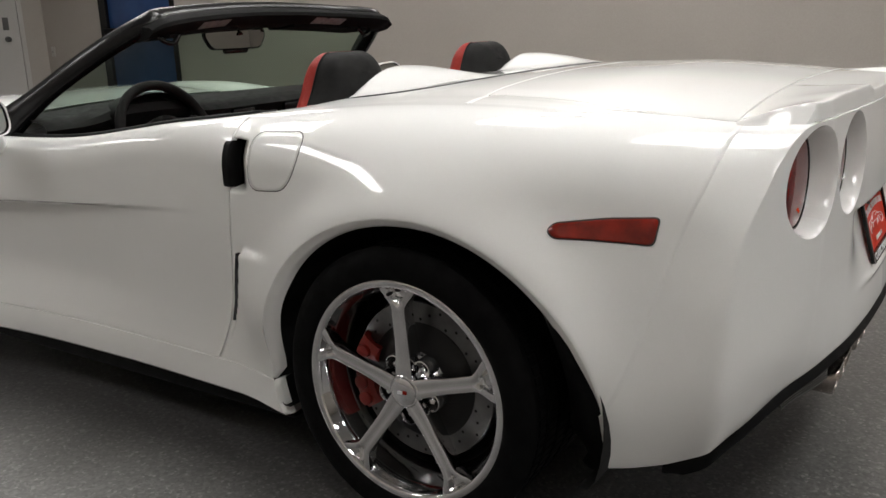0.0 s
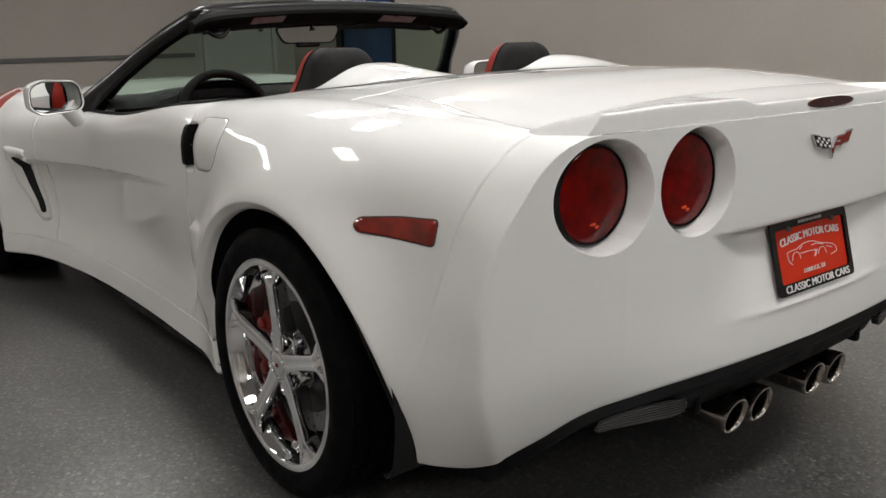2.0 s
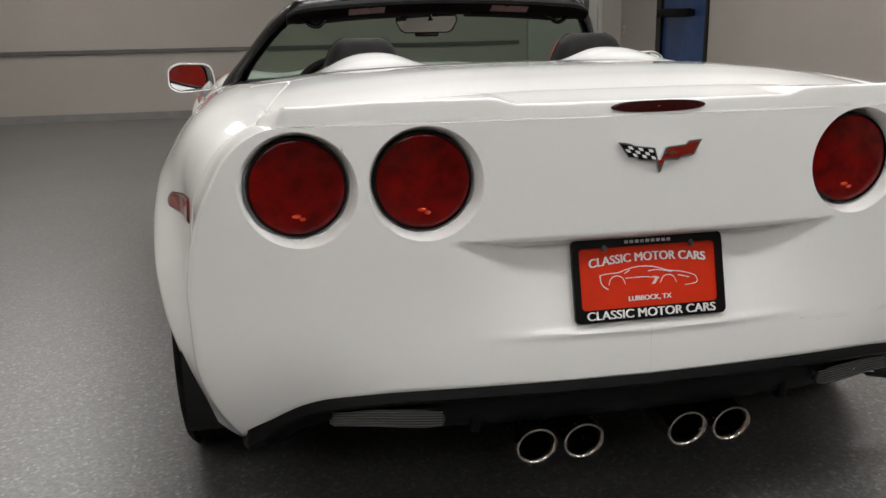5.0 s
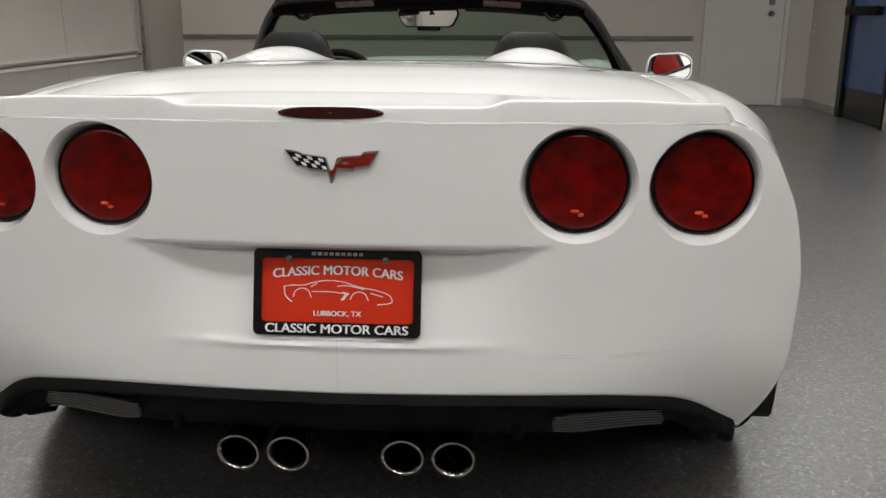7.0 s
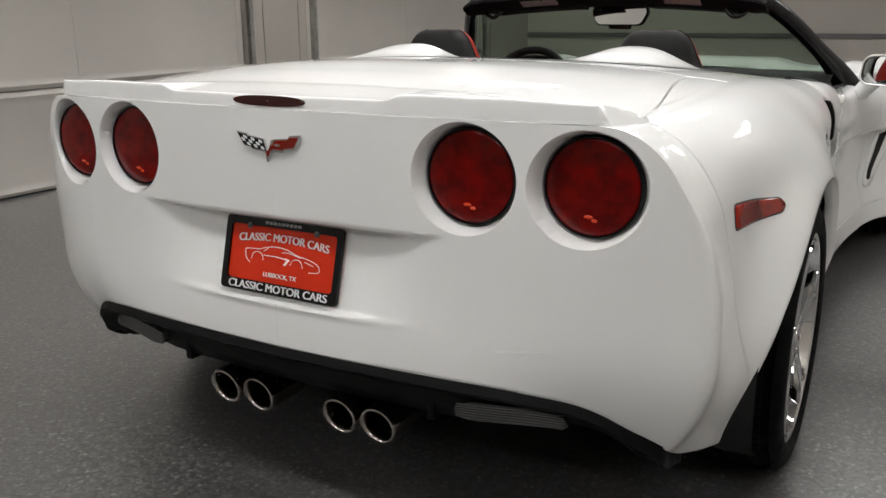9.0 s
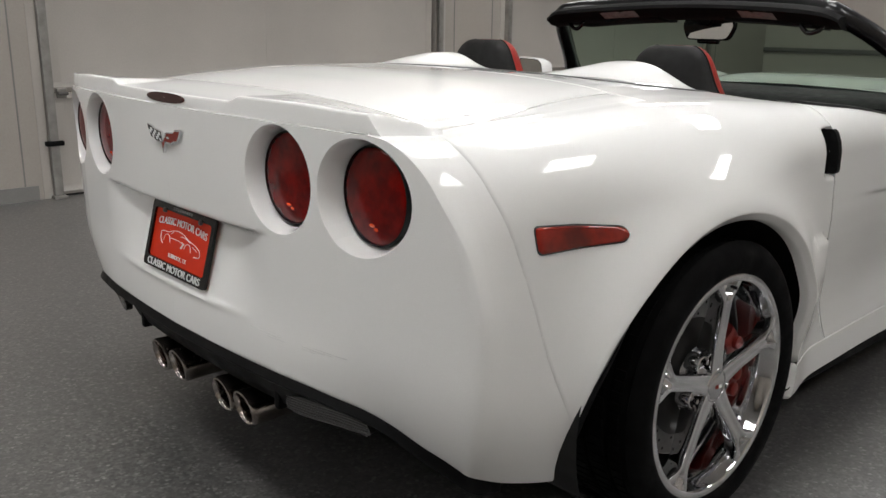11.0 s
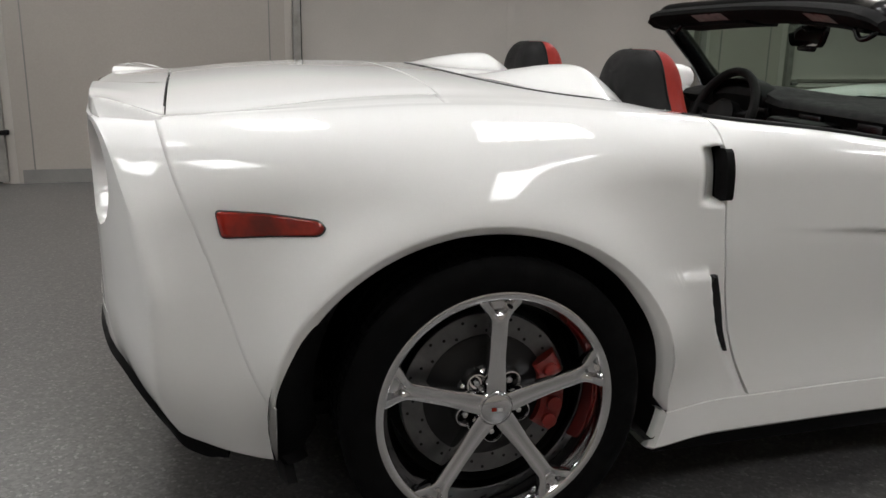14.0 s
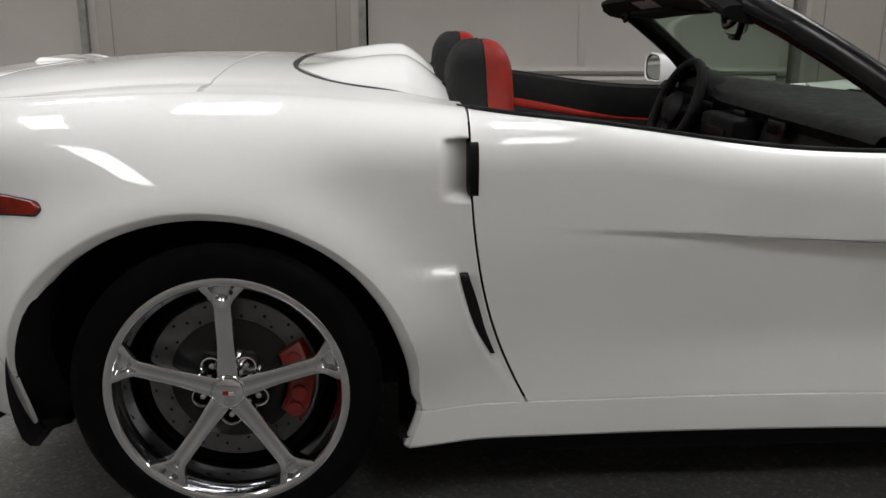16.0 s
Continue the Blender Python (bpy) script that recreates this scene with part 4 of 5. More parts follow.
# front wings, bonnet and nose in one skin
cols = []
front = []
for k in range(24):
    f = k / 23
    front.append((1.954 + (2.30 - 1.954) * f, 0.265, 1.984 + (2.36 - 1.984) * f, False))
for k in range(41):
    th = math.pi - 0.02 - (math.pi - 0.04) * k / 40
    y, z = ARCH_F[0] + ARCH_F[2] * math.cos(th), ARCH_F[1] + ARCH_F[3] * math.sin(th)
    front.append((y, z, 2.36 + (3.02 - 2.36) * k / 40, True))
bm = bmesh.new()
for side in (1, -1):
    cols = []
    for y, z, yt, arch in front:
        c = column(at_y(y), z, at_y(yt), "front", rows=60, arch=ARCH_F if arch else None)
        cols.append(c)
    s1 = at_y(3.085)
    s1t = at_y(3.02)
    for k in range(1, 31):
        f = k / 30
        cols.append(column(s1 + (ARC[-1] - s1) * f, 0.30 - 0.1 * f, s1t + (ARC[-1] - s1t) * f, "front", rows=60))
    full = []
    for c in cols:
        t = c[-1]
        crown = 0.012 * float(smooth(t.x, 0, 0.7)) * (1 - float(smooth(t.y, 2.9, 3.5)))
        dip = 0.03 * float(smooth(t.y, 1.7, 2.1))
        lim = 0.0 if t.y > 2.06 else 0.845 * math.sqrt(max(1 - ((t.y - 1.60) / 0.465) ** 2, 0))
        for k in range(1, 17):
            x = t.x + (lim - t.x) * k / 16
            u = x / t.x if t.x > 1e-6 else 0.0
            z = t.z + crown * (1 - u * u) - dip * math.sin(math.pi * min(1, (1 - u) * 2.2)) * (1 if (1 - u) * 2.2 < 1 else 0)
            c.append(Vector((x, t.y, z)))
        full.append([(p.x * side, p.y, p.z) for p in c])
    full = [[(x - 0.02 * side, y, z) for x, y, z in full[0][:65]] + full[0][65:]] + full
    grid(full, side > 0, bm)
bmesh.ops.remove_doubles(bm, verts=bm.verts, dist=2e-5)
nose = part("front_body", bm, paint, car, "white front wings and bonnet", "angle")
for side in (1, -1):
    for y0, y1 in ((2.40, 2.53), (2.57, 2.70)):
        ring = dense([(y0, 0.695), (y1, 0.715), (y1 + 0.03, 0.80), (y1 + 0.05, 0.848), (y0 + 0.05, 0.846), (y0 + 0.03, 0.79)], 0.02)
        part("wing_stripe", patch(ring, 0.0012, "front", 6, 0.002, side), red_paint, nose, "red hash stripe")
    frame_ = dense(rounded([(2.070, 0.634), (2.236, 0.640), (2.202, 0.50), (2.135, 0.368), (2.065, 0.330), (2.018, 0.342), (2.062, 0.47), (2.082, 0.585)], 0.02, 4), 0.03)
    part("vent_surround", patch(frame_, 0.012, "front", 5, 0.014, side), paint, nose, "raised white vent surround")
    cut = dense(rounded([(2.098, 0.596), (2.176, 0.600), (2.140, 0.475), (2.084, 0.362), (2.046, 0.366), (2.082, 0.48)], 0.016, 3), 0.03)
    part("vent_slot", patch(cut, 0.0135, "front", 5, 0.004, side), dark, nose, "black vent opening")

# ---- the car: wheels, lamps and trim ----
def spoke_mesh():
    """One spoke with rounded shoulders that forks at the rim, pointing along +z; the face looks along +x."""
    rows = []
    for k in range(25):
        r = 0.022 + (0.2415 - 0.022) * k / 24
        w = 0.0225 - 0.0045 * float(smooth(r, 0.03, 0.12)) + 0.034 * float(smooth(r, 0.188, 0.2415)) ** 1.15
        face = 0.9405 + 0.0115 * float(smooth(r, 0.06, 0.235))
        fork = 0.016 * float(smooth(r, 0.200, 0.216))
        deep = 0.050 - 0.012 * float(smooth(r, 0.05, 0.2))
        v = 0.30 + 0.25 * float(smooth(r, 0.20, 0.24))
        sec = [(-w * 0.70, face - deep), (-w * 0.93, face - deep * 0.5), (-w, face - 0.008), (-w * 0.93, face - 0.0012), (-w * 0.80, face),
               (-w * v - 0.001, face - 0.0005), (-w * v * 0.7, face - 0.001 - fork), (0, face - 0.001 - fork * 1.1), (w * v * 0.7, face - 0.001 - fork), (w * v + 0.001, face - 0.0005),
               (w * 0.80, face), (w * 0.93, face - 0.0012), (w, face - 0.008), (w * 0.93, face - deep * 0.5), (w * 0.70, face - deep)]
        rows.append([(x, y, r) for y, x in sec])
    bm = grid(rows)
    bmesh.ops.recalc_face_normals(bm, faces=bm.faces)
    return bm


def wheel(name, at_y_, z, side, hub_x, tyre_r, rim_r, caliper_sign, inner=0.62):
    """A wheel with its brake; built for the right side and mirrored."""
    k = rim_r / 0.254
    w = Matrix.Diagonal((side, 1, 1, 1)) @ Matrix.Translation((hub_x - 0.944, at_y_, z)) @ Matrix.Diagonal((1, k, k, 1))

    def put(bm):
        moved(bm, w)
        if side < 0:
            bmesh.ops.reverse_faces(bm, faces=bm.faces[:])
        return bm

    tr = tyre_r / k
    prof = [(0.243, 0.935), (0.249, 0.950), (0.258, 0.957), (0.266, 0.960), (0.285, 0.963), (0.303, 0.959), (0.315, 0.950), (0.3235, 0.939), (tr - 0.0075, 0.930), (tr - 0.002, 0.920), (tr, 0.910)]
    grooves = [0.885, 0.830, 0.770, 0.715]
    for g in grooves:
        prof += [(tr, g + 0.006), (tr - 0.007, g + 0.005), (tr - 0.007, g - 0.005), (tr, g - 0.006)]
    prof += [(tr, 0.672), (tr - 0.002, 0.662), (tr - 0.012, 0.648), (0.305, 0.638), (0.27, 0.642), (0.25, 0.66)]
    tyre = part("tyre", put(lathe(prof[::-1], 96)), rubber, car, "black low-profile tyre", "angle")
    tread = bmesh.new()
    for i in range(90):
        for x0, x1, tw in ((0.893, 0.917, 0.35), (0.838, 0.877, 0.0), (0.778, 0.822, 0.0), (0.723, 0.762, 0.0), (0.665, 0.707, -0.35)):
            a = 2 * math.pi * i / 90
            b2 = box((x0, -0.0085, tr - 0.004), (x1, 0.0085, tr + 0.0025))
            join(tread, moved(b2, Matrix.Rotation(a, 4, "X")))
    part("tread", put(tread), rubber, tyre, "", False)
    rim = part("rim", put(lathe([(0.2062, 0.858), (0.207, 0.866), (0.216, 0.892), (0.222, 0.915), (0.2255, 0.928), (0.2305, 0.936), (0.2345, 0.946), (0.237, 0.9515), (0.2395, 0.9535), (0.250, 0.9545), (0.2535, 0.9535), (0.2555, 0.950), (0.2545, 0.943)], 96)), chrome, tyre, "bright chrome wheel rim", "angle")
    # chrome barrel, coloured dark for the shade behind the spokes
    part("barrel", put(lathe([(0.236, 0.70), (0.225, 0.72), (0.207, 0.75), (0.205, 0.81), (0.2062, 0.858)], 72)), barrel_mat, tyre, "chrome wheel barrel darkened to stand for shade", "angle")
    for i in range(5):
        a = 2 * math.pi * i / 5
        part("spoke", put(moved(spoke_mesh(), Matrix.Rotation(a, 4, "X"))), chrome, tyre, "", "angle")
        nutm = Matrix.Rotation(a + math.pi / 5, 4, "X") @ Matrix.Translation((0, 0, 0.0615))
        pocket = lathe([(0.0255, 0.892), (0.0240, 0.916), (0.0222, 0.9245), (0.0200, 0.9255), (0.0182, 0.9215)], 20)
        part("lug_pocket", put(moved(pocket, nutm)), chrome, tyre, "", "angle")
        part("lug_well", put(moved(lathe([(0.0182, 0.9214), (0.0172, 0.902), (0.0, 0.901)], 20), nutm)), gloss_black, tyre, "", "angle")
        nut = lathe([(0.0, 0.920), (0.0060, 0.9195), (0.0085, 0.917), (0.0085, 0.899)], 6)
        part("lug_nut", put(moved(nut, nutm)), chrome, tyre, "", False)
    hub = lathe([(0.0, 0.9455), (0.026, 0.945), (0.0305, 0.9425), (0.032, 0.9385), (0.034, 0.9385), (0.0355, 0.9415), (0.039, 0.939), (0.042, 0.930), (0.046, 0.915), (0.058, 0.905), (0.074, 0.898), (0.078, 0.888)], 48)
    part("hub", put(hub), chrome, tyre, "chrome wheel centre", "angle")
    badge = box((0.9458, -0.011, -0.004), (0.9472, 0.0, 0.004), 0.0006)
    part("cap_emblem", put(badge), badge_red, tyre, "red and white emblem", False)
    part("cap_emblem", put(box((0.9458, 0.001, -0.005), (0.9472, 0.013, 0.002), 0.0006)), plate_white, tyre, "", False)
    valve = moved(lathe([(0, 0.02), (0.004, 0.02), (0.0045, 0.0), (0.006, -0.004)], 10, "x"), Matrix.Translation((0.935, 0.02, 0.222)))
    part("valve", put(valve), black_plastic, tyre, "", True)
    # brake disc with rows of drilled holes
    disc = part("brake_disc", put(lathe([(0.132, 0.866), (0.181, 0.866), (0.183, 0.864), (0.183, 0.842), (0.132, 0.842)], 72)), steel, car, "drilled steel brake disc", "angle")
    for i in range(40):
        r = 0.144 + 0.0135 * (i % 3)
        a = 2 * math.pi * i / 40
        part("drilled_hole", put(moved(lathe([(0, 0.8664), (0.0036, 0.8664), (0.0036, 0.866)], 8), Matrix.Rotation(a, 4, "X") @ Matrix.Translation((0, 0, r)))), dark, disc, "", False)
    part("disc_hat", put(lathe([(0.0, 0.885), (0.09, 0.885), (0.118, 0.878), (0.1365, 0.868), (0.137, 0.84)], 48)), barrel_mat, disc, "dark disc bell", "angle")
    # caliper
    cal = bmesh.new()
    rows = []
    for i in range(13):
        a = -0.56 + 1.12 * i / 12
        e = (1 - abs(2 * i / 12 - 1) ** 6) * (1 - 0.35 * math.exp(-((i - 6) / 1.3) ** 2))
        rows.append([(x, caliper_sign * r * math.cos(a), r * math.sin(a)) for r, x in ((0.118, 0.872), (0.118, 0.888 + 0.010 * e), (0.126, 0.892 + 0.014 * e), (0.156, 0.892 + 0.014 * e), (0.170, 0.886 + 0.010 * e), (0.176, 0.872), (0.176, 0.845), (0.120, 0.845))])
    grid(rows, False, cal)
    bmesh.ops.holes_fill(cal, edges=[e for e in cal.edges if e.is_boundary])
    bmesh.ops.recalc_face_normals(cal, faces=cal.faces)
    calp = part("brake_caliper", put(cal), caliper_red, car, "red brake caliper", "angle")
    for i in range(4):
        a = -0.4 + 0.8 * i / 3
        b2 = lathe([(0, 0.9145), (0.012, 0.9142), (0.0165, 0.912), (0.017, 0.903)], 16)
        part("piston_boss", put(moved(b2, Matrix.Translation((0, caliper_sign * 0.145 * math.cos(a), 0.145 * math.sin(a))))), caliper_red, calp, "", "angle")
    part("back_shield", put(lathe([(0.0, 0.80), (0.19, 0.80), (0.200, 0.79), (0.200, 0.72)], 40)), dark, disc, "", "angle")
    return tyre


for side in (1, -1):
    wheel("rear_wheel", 0.006, 0.3235, side, 0.942, 0.3230, 0.258, 1)
    wheel("front_wheel", 2.685, 0.3215, side, 1.050, 0.319, 0.245, -1)
    # wheel housings
    for (cy, cz, a, b), x0 in ((ARCH_R, 0.955), (ARCH_F, 0.985)):
        rows = []
        for i in range(41):
            th = math.pi * 1.16 - math.pi * 1.32 * i / 40
            yy, zz = cy + (a + 0.012) * math.cos(th) + (0.015 * max(math.cos(th), 0) ** 1.5 if cy < 1 else 0), cz + (b + 0.012) * math.sin(th)
            zz = max(zz, 0.20)
            rows.append([(x * side, yy, zz) for x in (x0 - 0.03, 0.8, 0.55)] + [(0.55 * side, cy, cz)])
        part("wheel_housing", grid(rows, side < 0), dark, car, "black wheel housing liner", False)
    # black rocker below the sill
    part("rocker_cover", box((min(side * 0.79, side * 0.85), 0.43, 0.118), (max(side * 0.79, side * 0.85), 2.20, 0.205), 0.012), black_plastic, car, "black plastic rocker under the sill", "angle")
    # mud guard behind the rear wheel
    rows = []
    for i in range(24):
        f = i / 23
        z = 0.205 + (0.64 - 0.205) * f
        w = (0.085 * (1 - f) ** 0.8 + 0.014) * float(0.5 + 0.5 * smooth(z, 0.20, 0.30))
        dz = max(z - ARCH_R[1], 0)
        ya = ARCH_R[0] - (ARCH_R[2] - 0.004) * math.sqrt(max(1 - (dz / ARCH_R[3]) ** 2, 0)) + 0.003 + 0.022 * float(1 - smooth(z, 0.195, 0.235))
        xo = body(at_y(max(ya, -0.444)), max(z, 0.226), "" if z < 0.36 else "quarter").x - 0.005 - 0.010 * float(1 - smooth(z, 0.21, 0.34)) - 0.022 * float(smooth(z, 0.50, 0.64))
        rows.append([(side * (xo - 0.16), ya - 0.004, z), (side * (xo - 0.006), ya - 0.004, z), (side * (xo - 0.002), ya + 0.006, z), (side * (xo - 0.008), ya + w * 0.5, z), (side * (xo - 0.03), ya + w, z), (side * (xo - 0.16), ya + w, z)])
    bm = grid(rows, side > 0)
    bm.faces.new([v for v in bm.verts][:6])
    part("mud_guard", bm, black_plastic, car, "black plastic mud guard", "angle")

# tail lamps
for cx, cz, cy in LAMPS:
    for side in (1, -1):
        turn_ = Matrix.Translation((cx * side, cy, cz)) @ Matrix.Rotation(side * (0.02 if cx < 0.5 else 0.01), 4, "Z")
        rim = lathe([(0.0935, 0.022), (0.0922, 0.005), (0.0900, -0.001), (0.0880, -0.001), (0.0866, 0.004)], 64, "y")
        lamp = part("tail_lamp", moved(rim, turn_ @ Matrix.Translation((0, -0.008, 0))), gloss_black, car, "round red tail lamp with a black rim", "angle")
        prof = [(0.0866, 0.004)] + [(0.0866 * math.cos(t), 0.002 - 0.0065 * math.sin(t)) for t in np.linspace(0.05, math.pi / 2, 14)]
        part("lens", moved(lathe(prof, 64, "y"), turn_ @ Matrix.Translation((0, -0.008, 0))), lens_red, lamp, "deep red domed lens", "angle")
        # two small orange ovals paint the glow caught low in the lens
        for rx, rz, rw in ((-0.004, -0.052, 0.0085), (0.007, -0.058, 0.006)):
            glint = lathe([(0, -0.0008), (0.8, -0.0006), (1.0, 0.0006)], 14, "y")
            depth = 0.002 - 0.0065 * math.sqrt(max(1 - (rx * rx + rz * rz) / 0.0866 ** 2, 0))
            part("lens_glint", moved(glint, turn_ @ Matrix.Translation((rx, depth - 0.0085, rz)) @ Matrix.Diagonal((rw, 1, 0.0035, 1))), glint_mat, lamp, "orange glint painted on the lens", True)

# number plate
PT, PB = (-0.766, 0.671), (-0.806, 0.520)
tilt = math.atan2(PT[0] - PB[0], PT[1] - PB[1])
plate_m = Matrix.Translation((0, (PT[0] + PB[0]) / 2, (PT[1] + PB[1]) / 2)) @ Matrix.Rotation(-tilt, 4, "X")


def rrect(w, h, r, n=6):
    return rounded([(-w, -h), (w, -h), (w, h), (-w, h)], r, n)


def flat_ring(outer, inner, y0, y1):
    """A flat ring with thickness between two outlines in x, z."""
    bm = bmesh.new()
    rows = [[(x, y1, z) for x, z in outer], [(x, y0, z) for x, z in outer], [(x, y0, z) for x, z in inner], [(x, y1, z) for x, z in inner]]
    grid(rows, False, bm, True)
    bmesh.ops.recalc_face_normals(bm, faces=bm.faces)
    return bm


def plaque(ring, y0, y1):
    bm = bmesh.new()
    grid([[(x, y1, z) for x, z in ring], [(x, y0, z) for x, z in ring]], False, bm, True)
    bm.verts.ensure_lookup_table()
    n = len(ring)
    bm.faces.new(bm.verts[n:])
    bmesh.ops.recalc_face_normals(bm, faces=bm.faces)
    return bm


plate = part("number_plate", moved(plaque(rrect(0.1525, 0.0762, 0.01), -0.003, 0.0), plate_m), plate_red, car, "red dealer display plate in a black frame", False)
outer = rrect(0.1565, 0.0805, 0.012)
inner = [(x * (0.142 / 0.1565), (z * (0.0595 / 0.0805)) + 0.0035) for x, z in outer]
part("plate_frame", moved(flat_ring(outer, inner, -0.009, -0.001), plate_m), gloss_black, plate, "black plastic plate frame", "angle")


def text(words, size, at, mat, parent, name, bend=0.0, stretch=1.0, bold=0.0):
    """Raised letters on the plate's plane."""
    cu = bpy.data.curves.new("letters", "FONT")
    cu.body, cu.size, cu.align_x, cu.align_y, cu.extrude = words, size, "CENTER", "CENTER", 0.0006
    tmp = bpy.data.objects.new("letters", cu)
    scene.collection.objects.link(tmp)
    me = bpy.data.meshes.new_from_object(tmp.evaluated_get(bpy.context.evaluated_depsgraph_get()))
    bpy.data.objects.remove(tmp)
    bm = bmesh.new()
    bm.from_mesh(me)
    bpy.data.meshes.remove(me)
    for v in bm.verts:
        x, z, y = v.co.x * stretch, v.co.y, -v.co.z
        v.co = Vector((at[0] + x, at[1] + y, at[2] + z - bend * x * x))
    heavy = bm.copy()
    join(heavy, moved(bm, Matrix.Translation((bold, -0.0002, 0))))
    return part(name, moved(heavy, plate_m @ Matrix.Translation((-bold / 2, 0, 0))), mat, parent, "", False)


text("CLASSIC MOTOR CARS", 0.0240, (0, -0.0040, 0.0405), plate_white, plate, "lettering", 0.55, 0.98, 0.0013)
text("LUBBOCK, TX", 0.0135, (0, -0.0040, -0.0395), plate_white, plate, "lettering", 0.0, 1.05, 0.0007)
text("CLASSIC MOTOR CARS", 0.0235, (0, -0.0096, -0.0680), plate_white, plate, "lettering", 0.0, 1.10, 0.0013)
# unreadable strip of characters along the top of the frame
for k in range(9):
    x = -0.044 + 0.011 * k
    part("frame_marking", moved(box((x - 0.0038, -0.0098, 0.0685), (x + 0.0038, -0.009, 0.0745)), plate_m), grey_label, plate, "", False)
for x in (-0.090, 0.090):
    part("plate_screw", moved(moved(lathe([(0, -0.0135), (0.005, -0.013), (0.0062, -0.0105), (0.0062, -0.006)], 12, "y"), Matrix.Translation((x, 0, 0.0615))), plate_m), steel, plate, "", "angle")
# line drawing of a car on the plate
strokes = [[(-0.100, 0.012), (-0.098, -0.004), (-0.090, -0.013), (-0.085, -0.016)],
           [(-0.100, 0.012), (-0.085, 0.014), (-0.062, 0.015), (-0.045, 0.020), (-0.02, 0.024), (0.01, 0.022), (0.04, 0.013), (0.07, 0.008), (0.095, 0.000), (0.102, -0.010), (0.098, -0.016), (0.075, -0.019)],
           [(-0.083, -0.008), (-0.078, 0.004), (-0.066, 0.009), (-0.054, 0.004), (-0.049, -0.008)],
           [(-0.048, 0.003), (-0.01, 0.003), (0.022, -0.001)],
           [(0.024, -0.010), (0.030, 0.0), (0.041, 0.004), (0.052, 0.0), (0.058, -0.012)],
           [(-0.05, 0.012), (-0.038, 0.019)], [(0.0, 0.014), (0.02, 0.015), (0.05, 0.009)], [(0.062, 0.002), (0.085, -0.004)]]
for k, pts in enumerate(strokes):
    c = spline([(x, -0.0036, z - 0.002) for x, z in pts], 5)
    r = 0.00085 if k else 0.0011
    part("plate_drawing", moved(tube(c, r, 6, 1.0, Vector((0, -1, 0))), plate_m), plate_white, plate, "", False)
part("plate_drawing", moved(plaque([(0.008, 0.002), (0.022, -0.001), (0.012, -0.014), (0.006, -0.014), (0.014, -0.003)], -0.0042, -0.003), plate_m), plate_white, plate, "", False)

# crossed-flag badge on the tail
badge_m = Matrix.Translation((0, -0.8085, 0.838)) @ Matrix.Rotation(-0.02, 4, "X") @ Matrix.Diagonal((0.95, 1, 0.95, 1))
L_FLAG = [(-0.084, 0.028), (-0.059, 0.024), (-0.053, 0.0205), (-0.011, 0.0150), (-0.003, -0.0100), (-0.041, -0.0060), (-0.047, -0.0020), (-0.064, 0.0)]
R_FLAG = [(0.007, -0.0070), (0.019, 0.0160), (0.056, 0.0190), (0.061, 0.0250), (0.088, 0.0270), (0.072, 0.0), (0.045, -0.0040), (0.041, -0.0080)]
STEM = [(-0.006, -0.0090), (-0.001, -0.0340), (0.0035, -0.0310), (0.0120, -0.0060), (0.0190, 0.0165), (0.0120, 0.0150), (0.0030, -0.0080)]


def flag(corners, y0, y1, grow=1.0):
    mx, mz = sum(p[0] for p in corners) / len(corners), sum(p[1] for p in corners) / len(corners)
    ring = [(mx + (x - mx) * grow, mz + (z - mz) * (1 + (grow - 1) * 2.2)) for x, z in corners]
    return moved(plaque(rounded(ring, 0.0015, 2), y0, y1), badge_m)


badge = part("badge_base", flag(L_FLAG, -0.004, 0.001, 1.05), chrome, car, "crossed-flag chrome badge", "angle")
part("badge_wing", flag(R_FLAG, -0.004, 0.001, 1.05), chrome, badge, "", "angle")
part("badge_point", flag(STEM, -0.0055, 0.001), chrome, badge, "", "angle")
part("badge_flag", flag(L_FLAG, -0.0046, -0.003, 0.97), gloss_black, badge, "black and white chequered flag", False)
part("badge_flag", flag(R_FLAG, -0.0046, -0.003, 0.93), badge_red, badge, "red flag", False)
part("badge_stem", flag(STEM, -0.0062, -0.005, 0.78), badge_red, badge, "red stem", False)


def on_flag(u, v):
    top = Vector((-0.079, 0.0245)).lerp(Vector((-0.014, 0.0130)), u)
    foot = Vector((-0.062, 0.0020)).lerp(Vector((-0.006, -0.0080)), u)
    p = top.lerp(foot, v)
    return p.x, p.y


for i in range(6):
    for j in range(3):
        if (i + j) % 2 == 1:
            cell = [on_flag((i + du) / 6, (j + dv) / 3) for du, dv in ((0.06, 0.94), (0.94, 0.94), (0.94, 0.06), (0.06, 0.06))]
            part("badge_check", flag(cell, -0.0052, -0.004), plate_white, badge, "", False)
part("badge_cross", flag([(0.017, 0.0045), (0.027, 0.0020), (0.037, 0.0050), (0.027, 0.0080)], -0.0052, -0.004), chrome, badge, "", False)

# lower rear valance
def sunk(x):
    """How far the valance sits back round the reversing lamps."""
    return 0.012 + 0.030 * float(smooth(x, 0.39, 0.62))


